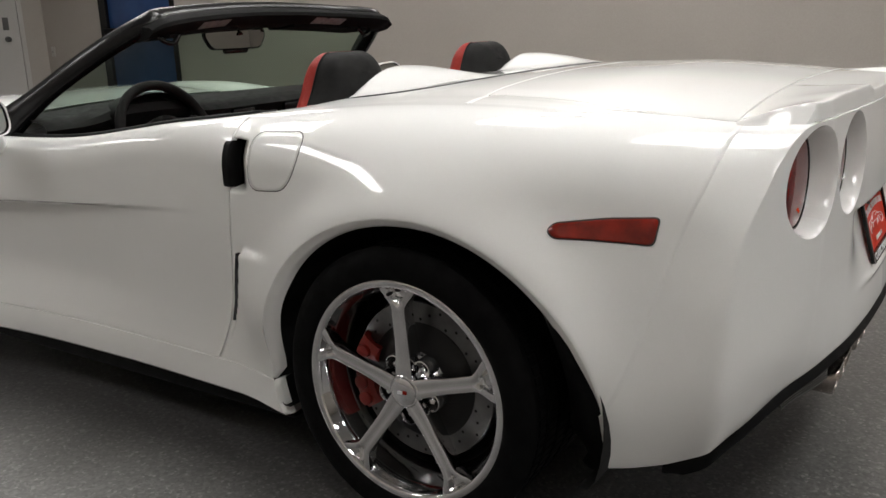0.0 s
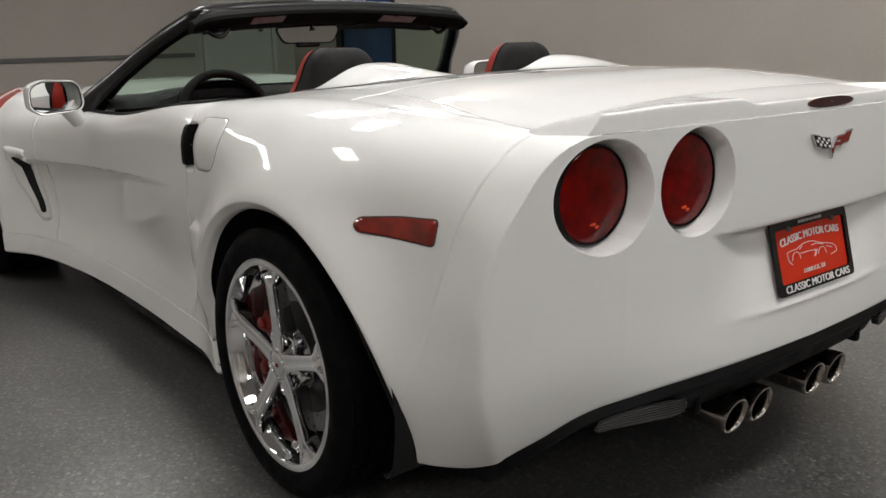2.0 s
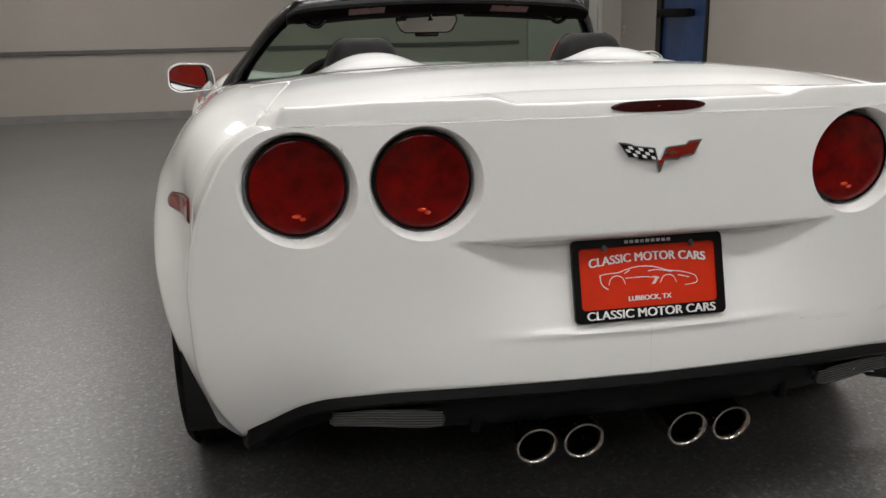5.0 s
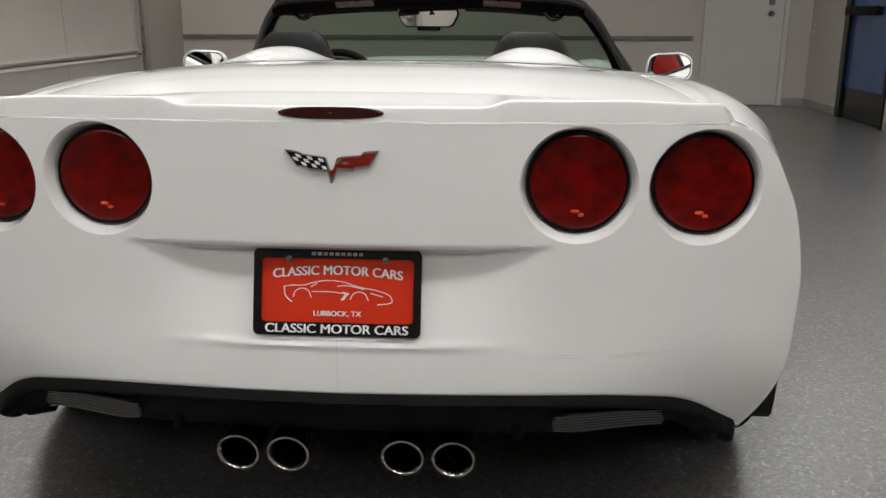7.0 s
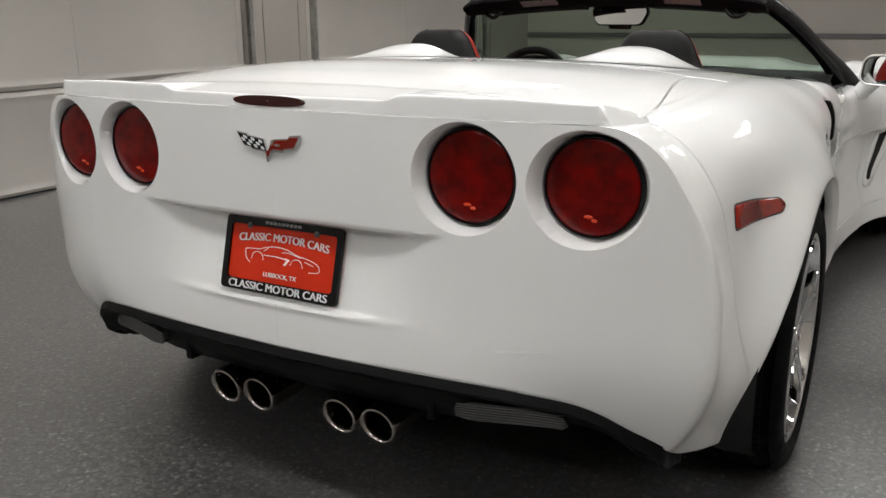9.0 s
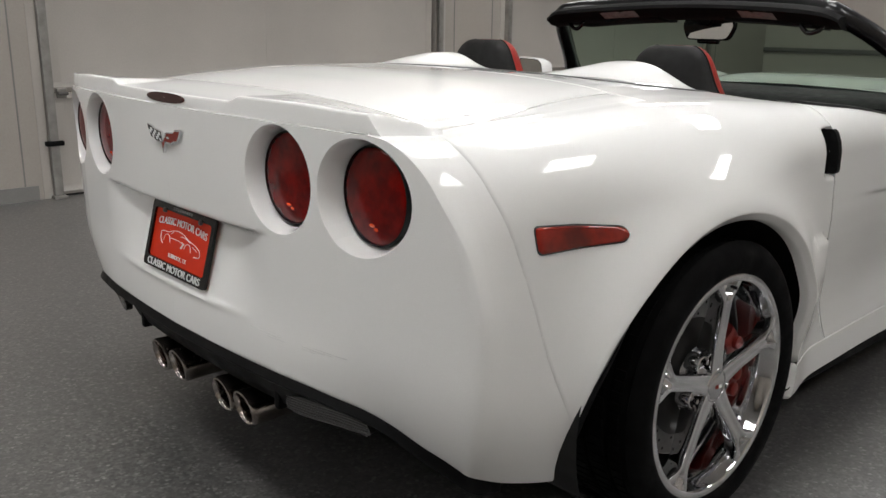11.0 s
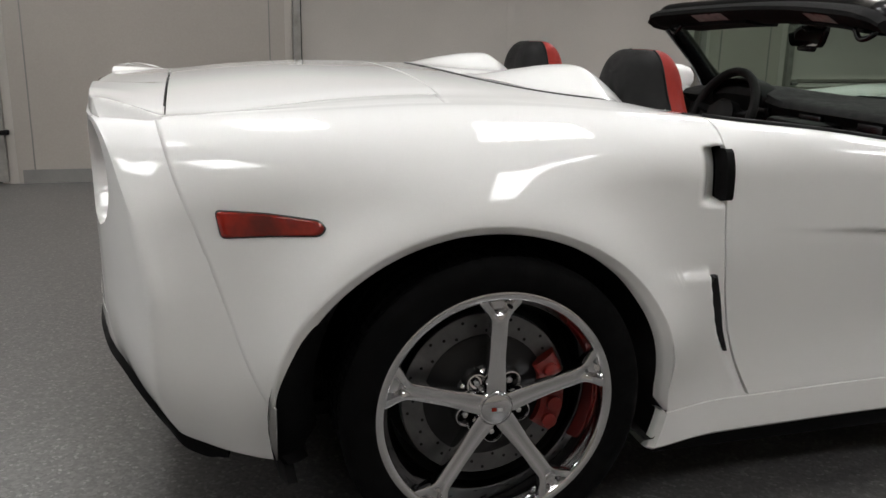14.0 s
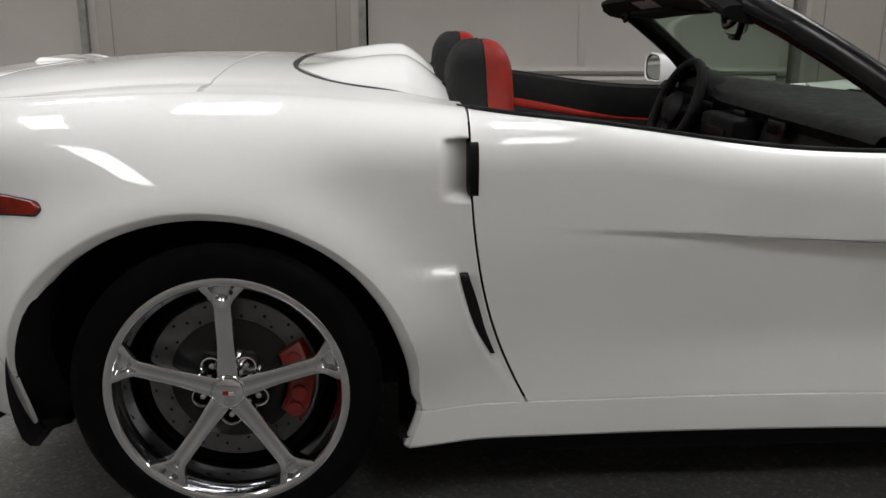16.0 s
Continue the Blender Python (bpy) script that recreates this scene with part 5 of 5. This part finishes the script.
cols = []
for k in range(-80, 81):
    f = abs(k) / 80
    sg = 1 if k >= 0 else -1
    s = at_y(-0.56) * f
    x, y, nx, ny = outline(s)
    zt = ZB(s)
    p = body(s, zt)
    end = float(smooth(f, 0.62, 0.92))
    low = 0.292 - 0.082 * end
    low = max(min(low, zt - 0.012), zt - 0.012 - 0.10 * (1 - end) - 0.032)
    lip = 1 - float(smooth(f, 0.66, 0.84))
    c = []
    for off, z in ((0.028, zt + 0.012), (0.010, zt + 0.004), (0.001, zt - 0.008), (-0.006 * lip, zt - 0.022 - 0.010 * end), (0.004, zt - 0.032 - 0.012 * end), (0.026, zt - 0.038 - 0.012 * end), (0.036, 0.5 * (zt - 0.037 + low)), (0.050, low + 0.010), (0.066, low), (0.15, low + 0.004)):
        z = max(z, low)
        off = off * (1 - 0.4 * end) + 0.012 * end * (1 if z > zt else 1 - lip) + (sunk(abs(p.x)) * (1 - end) if off > 0.02 else 0)
        ix, iy = inward(s)
        c.append((sg * (p.x + ix * off), p.y + iy * off, z))
    cols.append(c)
part("valance", grid(cols), black_plastic, car, "matt black lower rear valance", "angle")
for side in (1, -1):
    def on_valance(x, z, lift):
        s = at_x(x)
        ox, oy, nx, ny = outline(s)
        return (side * (ox - nx * (0.016 + sunk(x) - lift)), oy - ny * (0.016 + sunk(x) - lift), z)
    rows = []
    ring = [(0.405, 0.340), (0.44, 0.352), (0.55, 0.352), (0.625, 0.345), (0.642, 0.322), (0.60, 0.317), (0.45, 0.313), (0.41, 0.318)]
    ring = dense(rounded(ring, 0.012, 4), 0.025)
    cxm = sum(p[0] for p in ring) / len(ring)
    czm = sum(p[1] for p in ring) / len(ring)
    rows = [[on_valance(cxm + (x - cxm) * f, czm + (z - czm) * f, 0.004) for x, z in ring] for f in (0.05, 0.5, 1.0)] + [[on_valance(x, z, -0.012) for x, z in ring]]
    bm = grid(rows, close=True)
    bmesh.ops.recalc_face_normals(bm, faces=bm.faces)
    rev = part("reverse_lamp", bm, lens_clear, car, "clear ribbed reversing lamp", "angle")
    for j in range(6):
        z = 0.319 + 0.0055 * j
        pts = [on_valance(0.412 + (0.63 - 0.412) * i / 12, z, 0.0048) for i in range(13)]
        part("lens_rib", tube(pts, 0.0013, 6), lens_ridge, rev, "", True)
    # dark block beside the exhaust opening
    part("valance_fin", box(*[tuple(v) for v in ((min(side * 0.33, side * 0.352), -0.755, 0.285), (max(side * 0.33, side * 0.352), -0.60, 0.40))], 0.008), black_plastic, car, "", "angle")
    for cx in (0.115, 0.216):
        prof = [(0.0, 0.16), (0.030, 0.16), (0.0345, 0.10), (0.0330, 0.012), (0.0345, 0.001), (0.0385, -0.004), (0.0425, -0.003), (0.0445, 0.004), (0.0435, 0.03), (0.042, 0.12)]
        dz = 0.247
        bm = lathe(prof, 40, "y")
        for v in bm.verts:
            v.co.y -= 0.20 * v.co.z * max(0.0, 1 - max(v.co.y, 0) / 0.10)
        tip = part("exhaust_tip", moved(bm, Matrix.Translation((cx * side, -0.762, dz))), chrome_worn, car, "chrome exhaust tip with a dark bore", "angle")
        part("bore", moved(lathe([(0.0, 0.11), (0.0338, 0.11), (0.0338, 0.085)], 32, "y"), Matrix.Translation((cx * side, -0.765, dz))), dark, tip, "", True)
        part("exhaust_pipe", moved(lathe([(0.036, 0.0), (0.036, 0.35), (0, 0.35)], 24, "y"), Matrix.Translation((cx * side, -0.65, dz + 0.01))), iron, tip, "", "angle")
# added black sheet that stands for the deep shade under the tail
part("exhaust_shade", box((-0.52, -0.60, 0.262), (0.52, -0.58, 0.41)), dark, car, "black sheet added for the shade behind the exhaust tips", False)
part("silencer", box((-0.42, -0.575, 0.235), (0.42, -0.36, 0.37), 0.04), iron, car, "dark silencer box", True)
part("underbody", box((-0.76, 0.44, 0.150), (0.76, 2.2, 0.165)), dark, car, "black underbody", False)
part("rear_subframe", box((-0.55, -0.36, 0.165), (0.55, 0.44, 0.20)), dark, car, "black rear subframe", False)
part("inner_tail", box((-0.62, -0.675, 0.43), (0.62, -0.60, 0.90)), dark, car, "", False)
# scuffs on the lower bumper
for x0, x1, z in ((0.33, 0.44, 0.487), (0.37, 0.45, 0.481), (0.50, 0.58, 0.486), (0.50, 0.535, 0.481), (0.53, 0.615, 0.490), (0.52, 0.56, 0.484)):
    pts = [body(at_x(x0 + (x1 - x0) * k / 8), z) + skin_normal(at_x(x0 + (x1 - x0) * k / 8), z) * 0.0002 for k in range(9)]
    part("scuff", tube(pts, 0.0005, 5), scuff_mat, fascia, "", True)


# ---- the car: cockpit ----
part("cockpit_floor", box((-0.78, 0.42, 0.24), (0.78, 1.9, 0.27)), leather_black, car, "black carpeted cockpit floor", False)
part("rear_bulkhead", box((-0.72, 0.44, 0.24), (0.72, 0.47, 0.80)), leather_black, car, "black rear bulkhead", False)
for side in (1, -1):
    rows = []
    for k in range(30):
        y = 0.50 + (1.75 - 0.50) * k / 29
        s = at_y(y)
        top = body(s, TOP(s) - 1e-4)
        x, zt = top.x - 0.026, top.z
        sec = [(x, zt - 0.002), (x - 0.012, zt + 0.004), (x - 0.035, zt - 0.004), (x - 0.05, zt - 0.05), (x - 0.052, zt - 0.13), (x - 0.085, zt - 0.16), (x - 0.09, zt - 0.19), (x - 0.06, zt - 0.22), (x - 0.055, zt - 0.5)]
        rows.append([(side * a, y, b) for a, b in sec])
    trim = part("door_trim", grid(rows, side < 0), leather_black, car, "black door trim with a red insert", "angle")
    rows = []
    for k in range(20):
        y = 0.62 + (1.38 - 0.62) * k / 19
        s = at_y(y)
        top = body(s, TOP(s) - 1e-4)
        x, zt = top.x - 0.026, top.z
        hgt = 0.034 * (1 - float(smooth(y, 0.8, 1.4)) * 0.8)
        rows.append([(side * (x - 0.0535), y, zt - 0.128), (side * (x - 0.0545), y, zt - 0.128 + hgt * 0.9), (side * (x - 0.050), y, zt - 0.128 + hgt)])
    part("door_insert", grid(rows, side > 0), leather_red, trim, "red leather insert", True)


def seat(cx):
    """A bucket seat; the back is black leather with a red front."""
    back, front_ = [], []
    n = 22
    for k in range(31):
        f = k / 30
        z = 0.42 + (1.038 - 0.42) * math.sin(math.pi / 2 * f) if f > 0.6 else 0.42 + (1.038 - 0.42) * 0.809 * f / 0.6
        h = (z - 0.42) / 0.618
        dome = math.sqrt(max(1 - (max(h - 0.86, 0) / 0.14) ** 2, 0.0))
        w = (0.235 - 0.02 * h - 0.100 * float(smooth(h, 0.55, 0.93))) * (0.45 + 0.55 * dome) if h < 0.999 else 0.02
        yb, yf = 0.480 + 0.018 * h, 0.695 - 0.035 * h
        yc = (yb + yf) / 2
        d = (yf - yb) / 2 * (0.30 + 0.70 * dome) if h < 0.999 else 0.01
        if h >= 0.999:
            w, d = 0.03, 0.025
        def at(a):
            c, s_ = math.cos(a), math.sin(a)
            return (cx + w * math.copysign(abs(c) ** 0.62, c), yc + d * math.copysign(abs(s_) ** 0.62, s_), z)
        a0 = 0.02
        back.append([at(math.pi - a0 + (math.pi + 2 * a0) * j / n) for j in range(n + 1)])
        front_.append([at(a0 + (math.pi - 2 * a0) * j / n) for j in range(n + 1)])
    st_ = part("seat", grid(back, True), leather_black, car, "black and red leather bucket seat", True)
    part("seat_front", grid(front_, True), leather_red, st_, "red leather front", True)
    for e in (0, -1):
        part("piping", tube([r[e] for r in back[:-1]], 0.0028, 6), leather_black, st_, "", True)
    # padded panel and its seam on the back of the headrest
    def on_back(u, z, lift):
        h = (z - 0.42) / 0.618
        dome = math.sqrt(max(1 - (max(h - 0.86, 0) / 0.14) ** 2, 0.0))
        w = (0.235 - 0.02 * h - 0.100 * float(smooth(h, 0.55, 0.93))) * (0.45 + 0.55 * dome)
        yb, yf = 0.480 + 0.018 * h, 0.695 - 0.035 * h
        d = (yf - yb) / 2 * (0.30 + 0.70 * dome)
        return (cx + u * w, (yb + yf) / 2 - d * (1 - abs(u) ** (1 / 0.62)) ** 0.62 - lift, z)
    edge = [(-0.66, 0.80 + 0.017 * i) for i in range(10)] + [(-0.60, 0.966), (-0.48, 0.976)] + [(-0.36 + 0.09 * i, 0.981) for i in range(9)] + [(0.48, 0.976), (0.60, 0.966)] + [(0.66, 0.953 - 0.017 * i) for i in range(10)]
    part("seat_seam", tube([on_back(u, z, 0.0008) for u, z in edge], 0.0026, 6), leather_black, st_, "raised stitched seam", True)
    pad = [[on_back(-0.60 + 1.20 * i / 14, 0.80 + 0.165 * j / 10, 0.0075 * min(1, (1 - abs(2 * i / 14 - 1)) * 5) * min(1, (1 - j / 10) * 4) - 0.002) for i in range(15)] for j in range(11)]
    part("seat_pad", grid(pad), leather_black, st_, "padded black leather panel", True)
    part("seat_cushion", box((cx - 0.25, 0.64, 0.30), (cx + 0.25, 1.15, 0.48), 0.05, seg=4), leather_red, st_, "red leather seat cushion", True)
    part("belt_guide", box((cx - 0.045, 0.470, 0.895), (cx + 0.045, 0.500, 0.930), 0.010), black_plastic, st_, "black plastic guide", True)
    part("belt_slot", box((cx - 0.03, 0.4685, 0.903), (cx + 0.03, 0.472, 0.922), 0.001), dark, st_, "", True)


seat(0.385)
seat(-0.385)

# dashboard
rows = []
for k in range(33):
    x = -0.80 + 1.60 * k / 32
    bump_ = 0.035 * math.exp(-(abs(x + 0.40) / 0.19) ** 4)
    far = 1.62 + 0.44 * math.sqrt(max(1 - (x / 0.86) ** 2, 0))
    sec = [(far, 0.835), (0.5 * far + 0.81, 0.852), (1.62, 0.858 + bump_ * 0.6), (1.50, 0.855 + bump_), (1.44, 0.842 + bump_), (1.425, 0.825 + bump_ * 0.7), (1.46, 0.79), (1.44, 0.72), (1.45, 0.62), (1.55, 0.50), (1.60, 0.30)]
    rows.append([(x, y, z) for y, z in sec])
dash = part("dashboard", grid(rows, True), leather_black, car, "black moulded dashboard", "angle")
part("instrument_hood", moved(lathe([(0.0, 0.06), (0.12, 0.06), (0.125, 0.0), (0.118, -0.012), (0.112, 0.0), (0.108, 0.05), (0, 0.052)], 40, "y"), Matrix.Translation((-0.40, 1.43, 0.835)) @ Matrix.Diagonal((1.35, 1, 0.62, 1))), black_plastic, dash, "", "angle")
for x in (-0.47, -0.34):
    part("gauge", moved(lathe([(0, 0.0), (0.048, 0.0), (0.05, -0.006), (0.053, 0.0)], 28, "y"), Matrix.Translation((x, 1.475, 0.825)) @ Matrix.Diagonal((1, 1, 0.9, 1))), gloss_black, dash, "", "angle")
part("centre_panel", box((-0.14, 1.36, 0.50), (0.14, 1.47, 0.80), 0.02), black_plastic, dash, "black centre stack", "angle")
part("screen", box((-0.09, 1.350, 0.67), (0.09, 1.365, 0.765), 0.004), gloss_black, dash, "dark glossy screen", "angle")
for i in range(3):
    part("vent", box((0.02 + 0.28 * (i - 1) - 0.055, 1.418, 0.775), (0.02 + 0.28 * (i - 1) + 0.055, 1.44, 0.818), 0.006), gloss_black, dash, "", "angle")
for x in (-0.07, 0.0, 0.07):
    part("control_knob", moved(lathe([(0, -0.02), (0.016, -0.02), (0.019, -0.012), (0.02, 0)], 20, "y"), Matrix.Translation((x, 1.36, 0.60))), steel, dash, "", "angle")
part("console", box((-0.11, 0.62, 0.27), (0.11, 1.42, 0.52), 0.03), leather_black, car, "black centre console", "angle")
part("shift_knob", moved(lathe([(0, 0.09), (0.02, 0.085), (0.026, 0.065), (0.02, 0.04), (0.010, 0.02), (0.012, -0.03)], 20, "z"), Matrix.Translation((-0.02, 1.15, 0.54))), gloss_black, car, "black gear knob", True)

# steering wheel
swm = Matrix.Translation((-0.40, 1.36, 0.775)) @ Matrix.Rotation(radians(-22), 4, "X")
pts = [(0.178 * math.cos(a), 0.0, 0.172 * math.sin(a)) for a in (2 * math.pi * k / 48 for k in range(49))]
wheel_rim = part("steering_wheel", moved(tube(pts, 0.0165, 10, 1.15, Vector((0, 1, 0)), False), swm), leather_black, car, "black leather steering wheel", True)
part("horn_pad", moved(lathe([(0, -0.03), (0.05, -0.026), (0.068, -0.01), (0.07, 0.03), (0, 0.04)], 32, "y"), swm @ Matrix.Diagonal((1.15, 1, 0.9, 1))), leather_black, wheel_rim, "", "angle")
for a in (0.12, math.pi - 0.12, -math.pi / 2 - 0.25, -math.pi / 2 + 0.25):
    d = Vector((math.cos(a), 0, math.sin(a)))
    part("wheel_spoke", moved(tube([tuple(d * 0.05), tuple(d * 0.11 + Vector((0, 0.006, 0))), tuple(d * 0.17)], 0.016, 8, 0.5, Vector((0, 1, 0))), swm), black_plastic, wheel_rim, "", True)
part("steering_column", moved(tube([(0, 0.03, 0), (0, 0.15, 0.0)], 0.05, 16), swm), black_plastic, wheel_rim, "", "angle")

# windscreen: frame, glass, mirror, visors
HEAD = [(-0.600, 1.175, 1.118), (-0.545, 1.19, 1.143), (-0.42, 1.225, 1.156), (-0.2, 1.265, 1.168), (0, 1.28, 1.172), (0.2, 1.265, 1.168), (0.42, 1.225, 1.156), (0.545, 1.19, 1.143), (0.600, 1.175, 1.118)]
left = spline([(-0.845, 1.66, 0.790), (-0.80, 1.56, 0.872), (-0.725, 1.43, 0.975), (-0.65, 1.30, 1.065), (-0.585, 1.205, 1.125)], 8)
hoop = [tuple(p) for p in left[:-6]] + [(-0.566, 1.188, 1.137), (-0.515, 1.199, 1.150)] + [(x, y + 0.012, z + 0.002) for x, y, z in HEAD[2:-2]]
hoop += [(-x, y, z) for x, y, z in hoop[:-5][::-1]]
hoop = spline(hoop, 4)
screen = part("windscreen_frame", tube(hoop, lambda f: 0.027 + 0.021 * float(1 - smooth(min(f, 1 - f), 0.0, 0.24)), 14, 1.3, Vector((0, 0.8, 0.6))), gloss_black, car, "black windscreen frame", "angle")
hd = spline(HEAD, 8)
rows = []
for i, p in enumerate(hd):
    thin = float(smooth(abs(p.x), 0.54, 0.605))
    sec = [(0.085, -0.018), (0.05, 0.002), (0.0, 0.010), (-0.055, 0.006), (-0.078, -0.006), (-0.080, -0.018), (-0.03, -0.046), (0.05, -0.060), (0.09, -0.048)]
    sec = [(a * (1 - 0.45 * thin), b * (1 - 0.35 * thin)) for a, b in sec]
    rows.append([(p.x, p.y + a, p.z + b) for a, b in sec])
bm = grid(rows, close=True)
bm.verts.ensure_lookup_table()
bm.faces.new(bm.verts[:9])
bm.faces.new(bm.verts[len(bm.verts) - 9:])
bmesh.ops.recalc_face_normals(bm, faces=bm.faces)
header = part("header_rail", bm, canvas, screen, "black header rail", "angle")
def head_at(x):
    return 1.28 - 0.09 * (x / 0.545) ** 2, 1.172 - 0.029 * (x / 0.545) ** 2


for x0, x1 in ((-0.36, -0.215), (0.215, 0.36)):
    rows = []
    for k in range(8):
        x = x0 + (x1 - x0) * k / 7
        y, z = head_at(x)
        rows.append([(x, y - 0.072, z - 0.0245), (x, y - 0.05, z - 0.0370), (x, y - 0.034, z - 0.0462)])
    part("visor_label", grid(rows, True), grey_label, header, "pale printed label", False)
for sx in (1, -1):
    x0, x1 = sorted((sx * 0.14, sx * 0.50))
    rows = []
    for k in range(9):
        x = x0 + (x1 - x0) * k / 8
        y, z = head_at(x)
        z -= 0.006
        rows.append([(x, y - 0.03, z - 0.042), (x, y - 0.028, z - 0.052), (x, y + 0.03, z - 0.058), (x, y + 0.10, z - 0.062), (x, y + 0.105, z - 0.052), (x, y + 0.03, z - 0.046)])
    bm = grid(rows, close=True)
    bmesh.ops.holes_fill(bm, edges=[e for e in bm.edges if e.is_boundary])
    bmesh.ops.recalc_face_normals(bm, faces=bm.faces)
    part("sun_visor", bm, canvas, header, "black sun visor", "angle")
    part("latch", tube(spline([(sx * 0.53, 1.20, 1.105), (sx * 0.515, 1.19, 1.082), (sx * 0.48, 1.185, 1.074), (sx * 0.45, 1.19, 1.10)], 5), 0.008, 8), gloss_black, header, "black roof latch", True)
rows = []
for i in range(17):
    f = i / 16
    pl = left[min(int(f * (len(left) - 1)), len(left) - 1)]
    row = []
    for k in range(21):
        u = 2 * k / 20 - 1
        bow = (1 - u * u) * (0.38 * (1 - f) + 0.10 * f)
        row.append((pl.x * -u, pl.y + bow, pl.z + 0.035 * (1 - u * u)))
    rows.append(row)
pane = part("windscreen_glass", grid(rows), glass, screen, "green-tinted windscreen glass", True)
pane.visible_shadow = False
rm = Matrix.Translation((-0.015, 1.40, 1.080)) @ Matrix.Rotation(radians(-12), 4, "Z") @ Matrix.Rotation(radians(-4), 4, "X")
ring = dense(rounded([(-0.105, -0.042), (0.105, -0.042), (0.132, 0.010), (0.122, 0.038), (0.06, 0.046), (-0.06, 0.046), (-0.122, 0.038), (-0.132, 0.010)], 0.022, 5), 0.03)
bm = bmesh.new()
grid([[(x * 0.97, -0.008, z * 0.94) for x, z in ring], [(x, -0.004, z) for x, z in ring], [(x, 0.010, z) for x, z in ring], [(x * 0.7, 0.028, z * 0.7) for x, z in ring], [(x * 0.05, 0.034, z * 0.05) for x, z in ring]], False, bm, True)
bmesh.ops.recalc_face_normals(bm, faces=bm.faces)
rv = part("rear_view_mirror", moved(bm, rm), gloss_black, screen, "black rear-view mirror", "angle")
bm = plaque([(x * 0.955, z * 0.90) for x, z in ring], -0.0085, 0.0)
part("mirror_face", moved(bm, rm), mirror_mat, rv, "silvered mirror", False)
part("mirror_stem", tube([(0, 1.385, 1.09), (0, 1.40, 1.115), (0, 1.345, 1.14)], 0.012, 8), gloss_black, rv, "", True)
part("mirror_chin", moved(box((-0.05, -0.006, -0.056), (0.05, 0.02, -0.036), 0.008), rm), gloss_black, rv, "", True)

# door mirrors
for side in (1, -1):
    mm = Matrix.Translation((side * 0.985, 1.452, 0.878)) @ Matrix.Rotation(radians(-4 * side), 4, "Z") @ Matrix.Diagonal((0.98, 1, 0.98, 1))
    ring = dense(rounded([(-0.096, -0.050), (0.06, -0.060), (0.098, -0.036), (0.098, 0.038), (0.055, 0.062), (-0.082, 0.056)], 0.040, 6), 0.02)
    ring = [(x * side, z) for x, z in ring]
    rows = [[(x * 0.93, -0.004, z * 0.90) for x, z in ring], [(x * 0.985, -0.008, z * 0.98) for x, z in ring], [(x * 1.02, 0.004, z * 1.03) for x, z in ring], [(x * 1.0, 0.04, z * 1.0) for x, z in ring],
            [(x * 0.86 - 0.008 * side, 0.075, z * 0.82) for x, z in ring], [(x * 0.5 - 0.02 * side, 0.098, z * 0.48) for x, z in ring], [(x * 0.03 - 0.02 * side, 0.104, z * 0.03) for x, z in ring]]
    bm = grid(rows, close=True)
    bmesh.ops.recalc_face_normals(bm, faces=bm.faces)
    dm = part("door_mirror", moved(bm, mm), paint, car, "white door mirror", "angle")
    part("mirror_glass", moved(plaque([(x * 0.95, z * 0.93) for x, z in ring], -0.0035, 0.004), mm @ Matrix.Translation((0, 0.026, 0)) @ Matrix.Rotation(radians(-15 * side), 4, "Z")), mirror_mat, dm, "convex mirror glass", False)
    part("mirror_bezel", moved(flat_ring([(x * 0.945, z * 0.925) for x, z in ring], [(x * 0.905, z * 0.875) for x, z in ring], -0.0045, 0.004), mm), gloss_black, dm, "black bezel", "angle")
    pts = spline([(side * 0.945, 1.50, 0.845), (side * 0.92, 1.515, 0.815), (side * 0.895, 1.535, 0.785)], 5)
    part("mirror_arm", tube(pts, lambda f: 0.034 - 0.004 * f, 10, 0.75, Vector((0, 1, 0))), paint, dm, "", "angle")
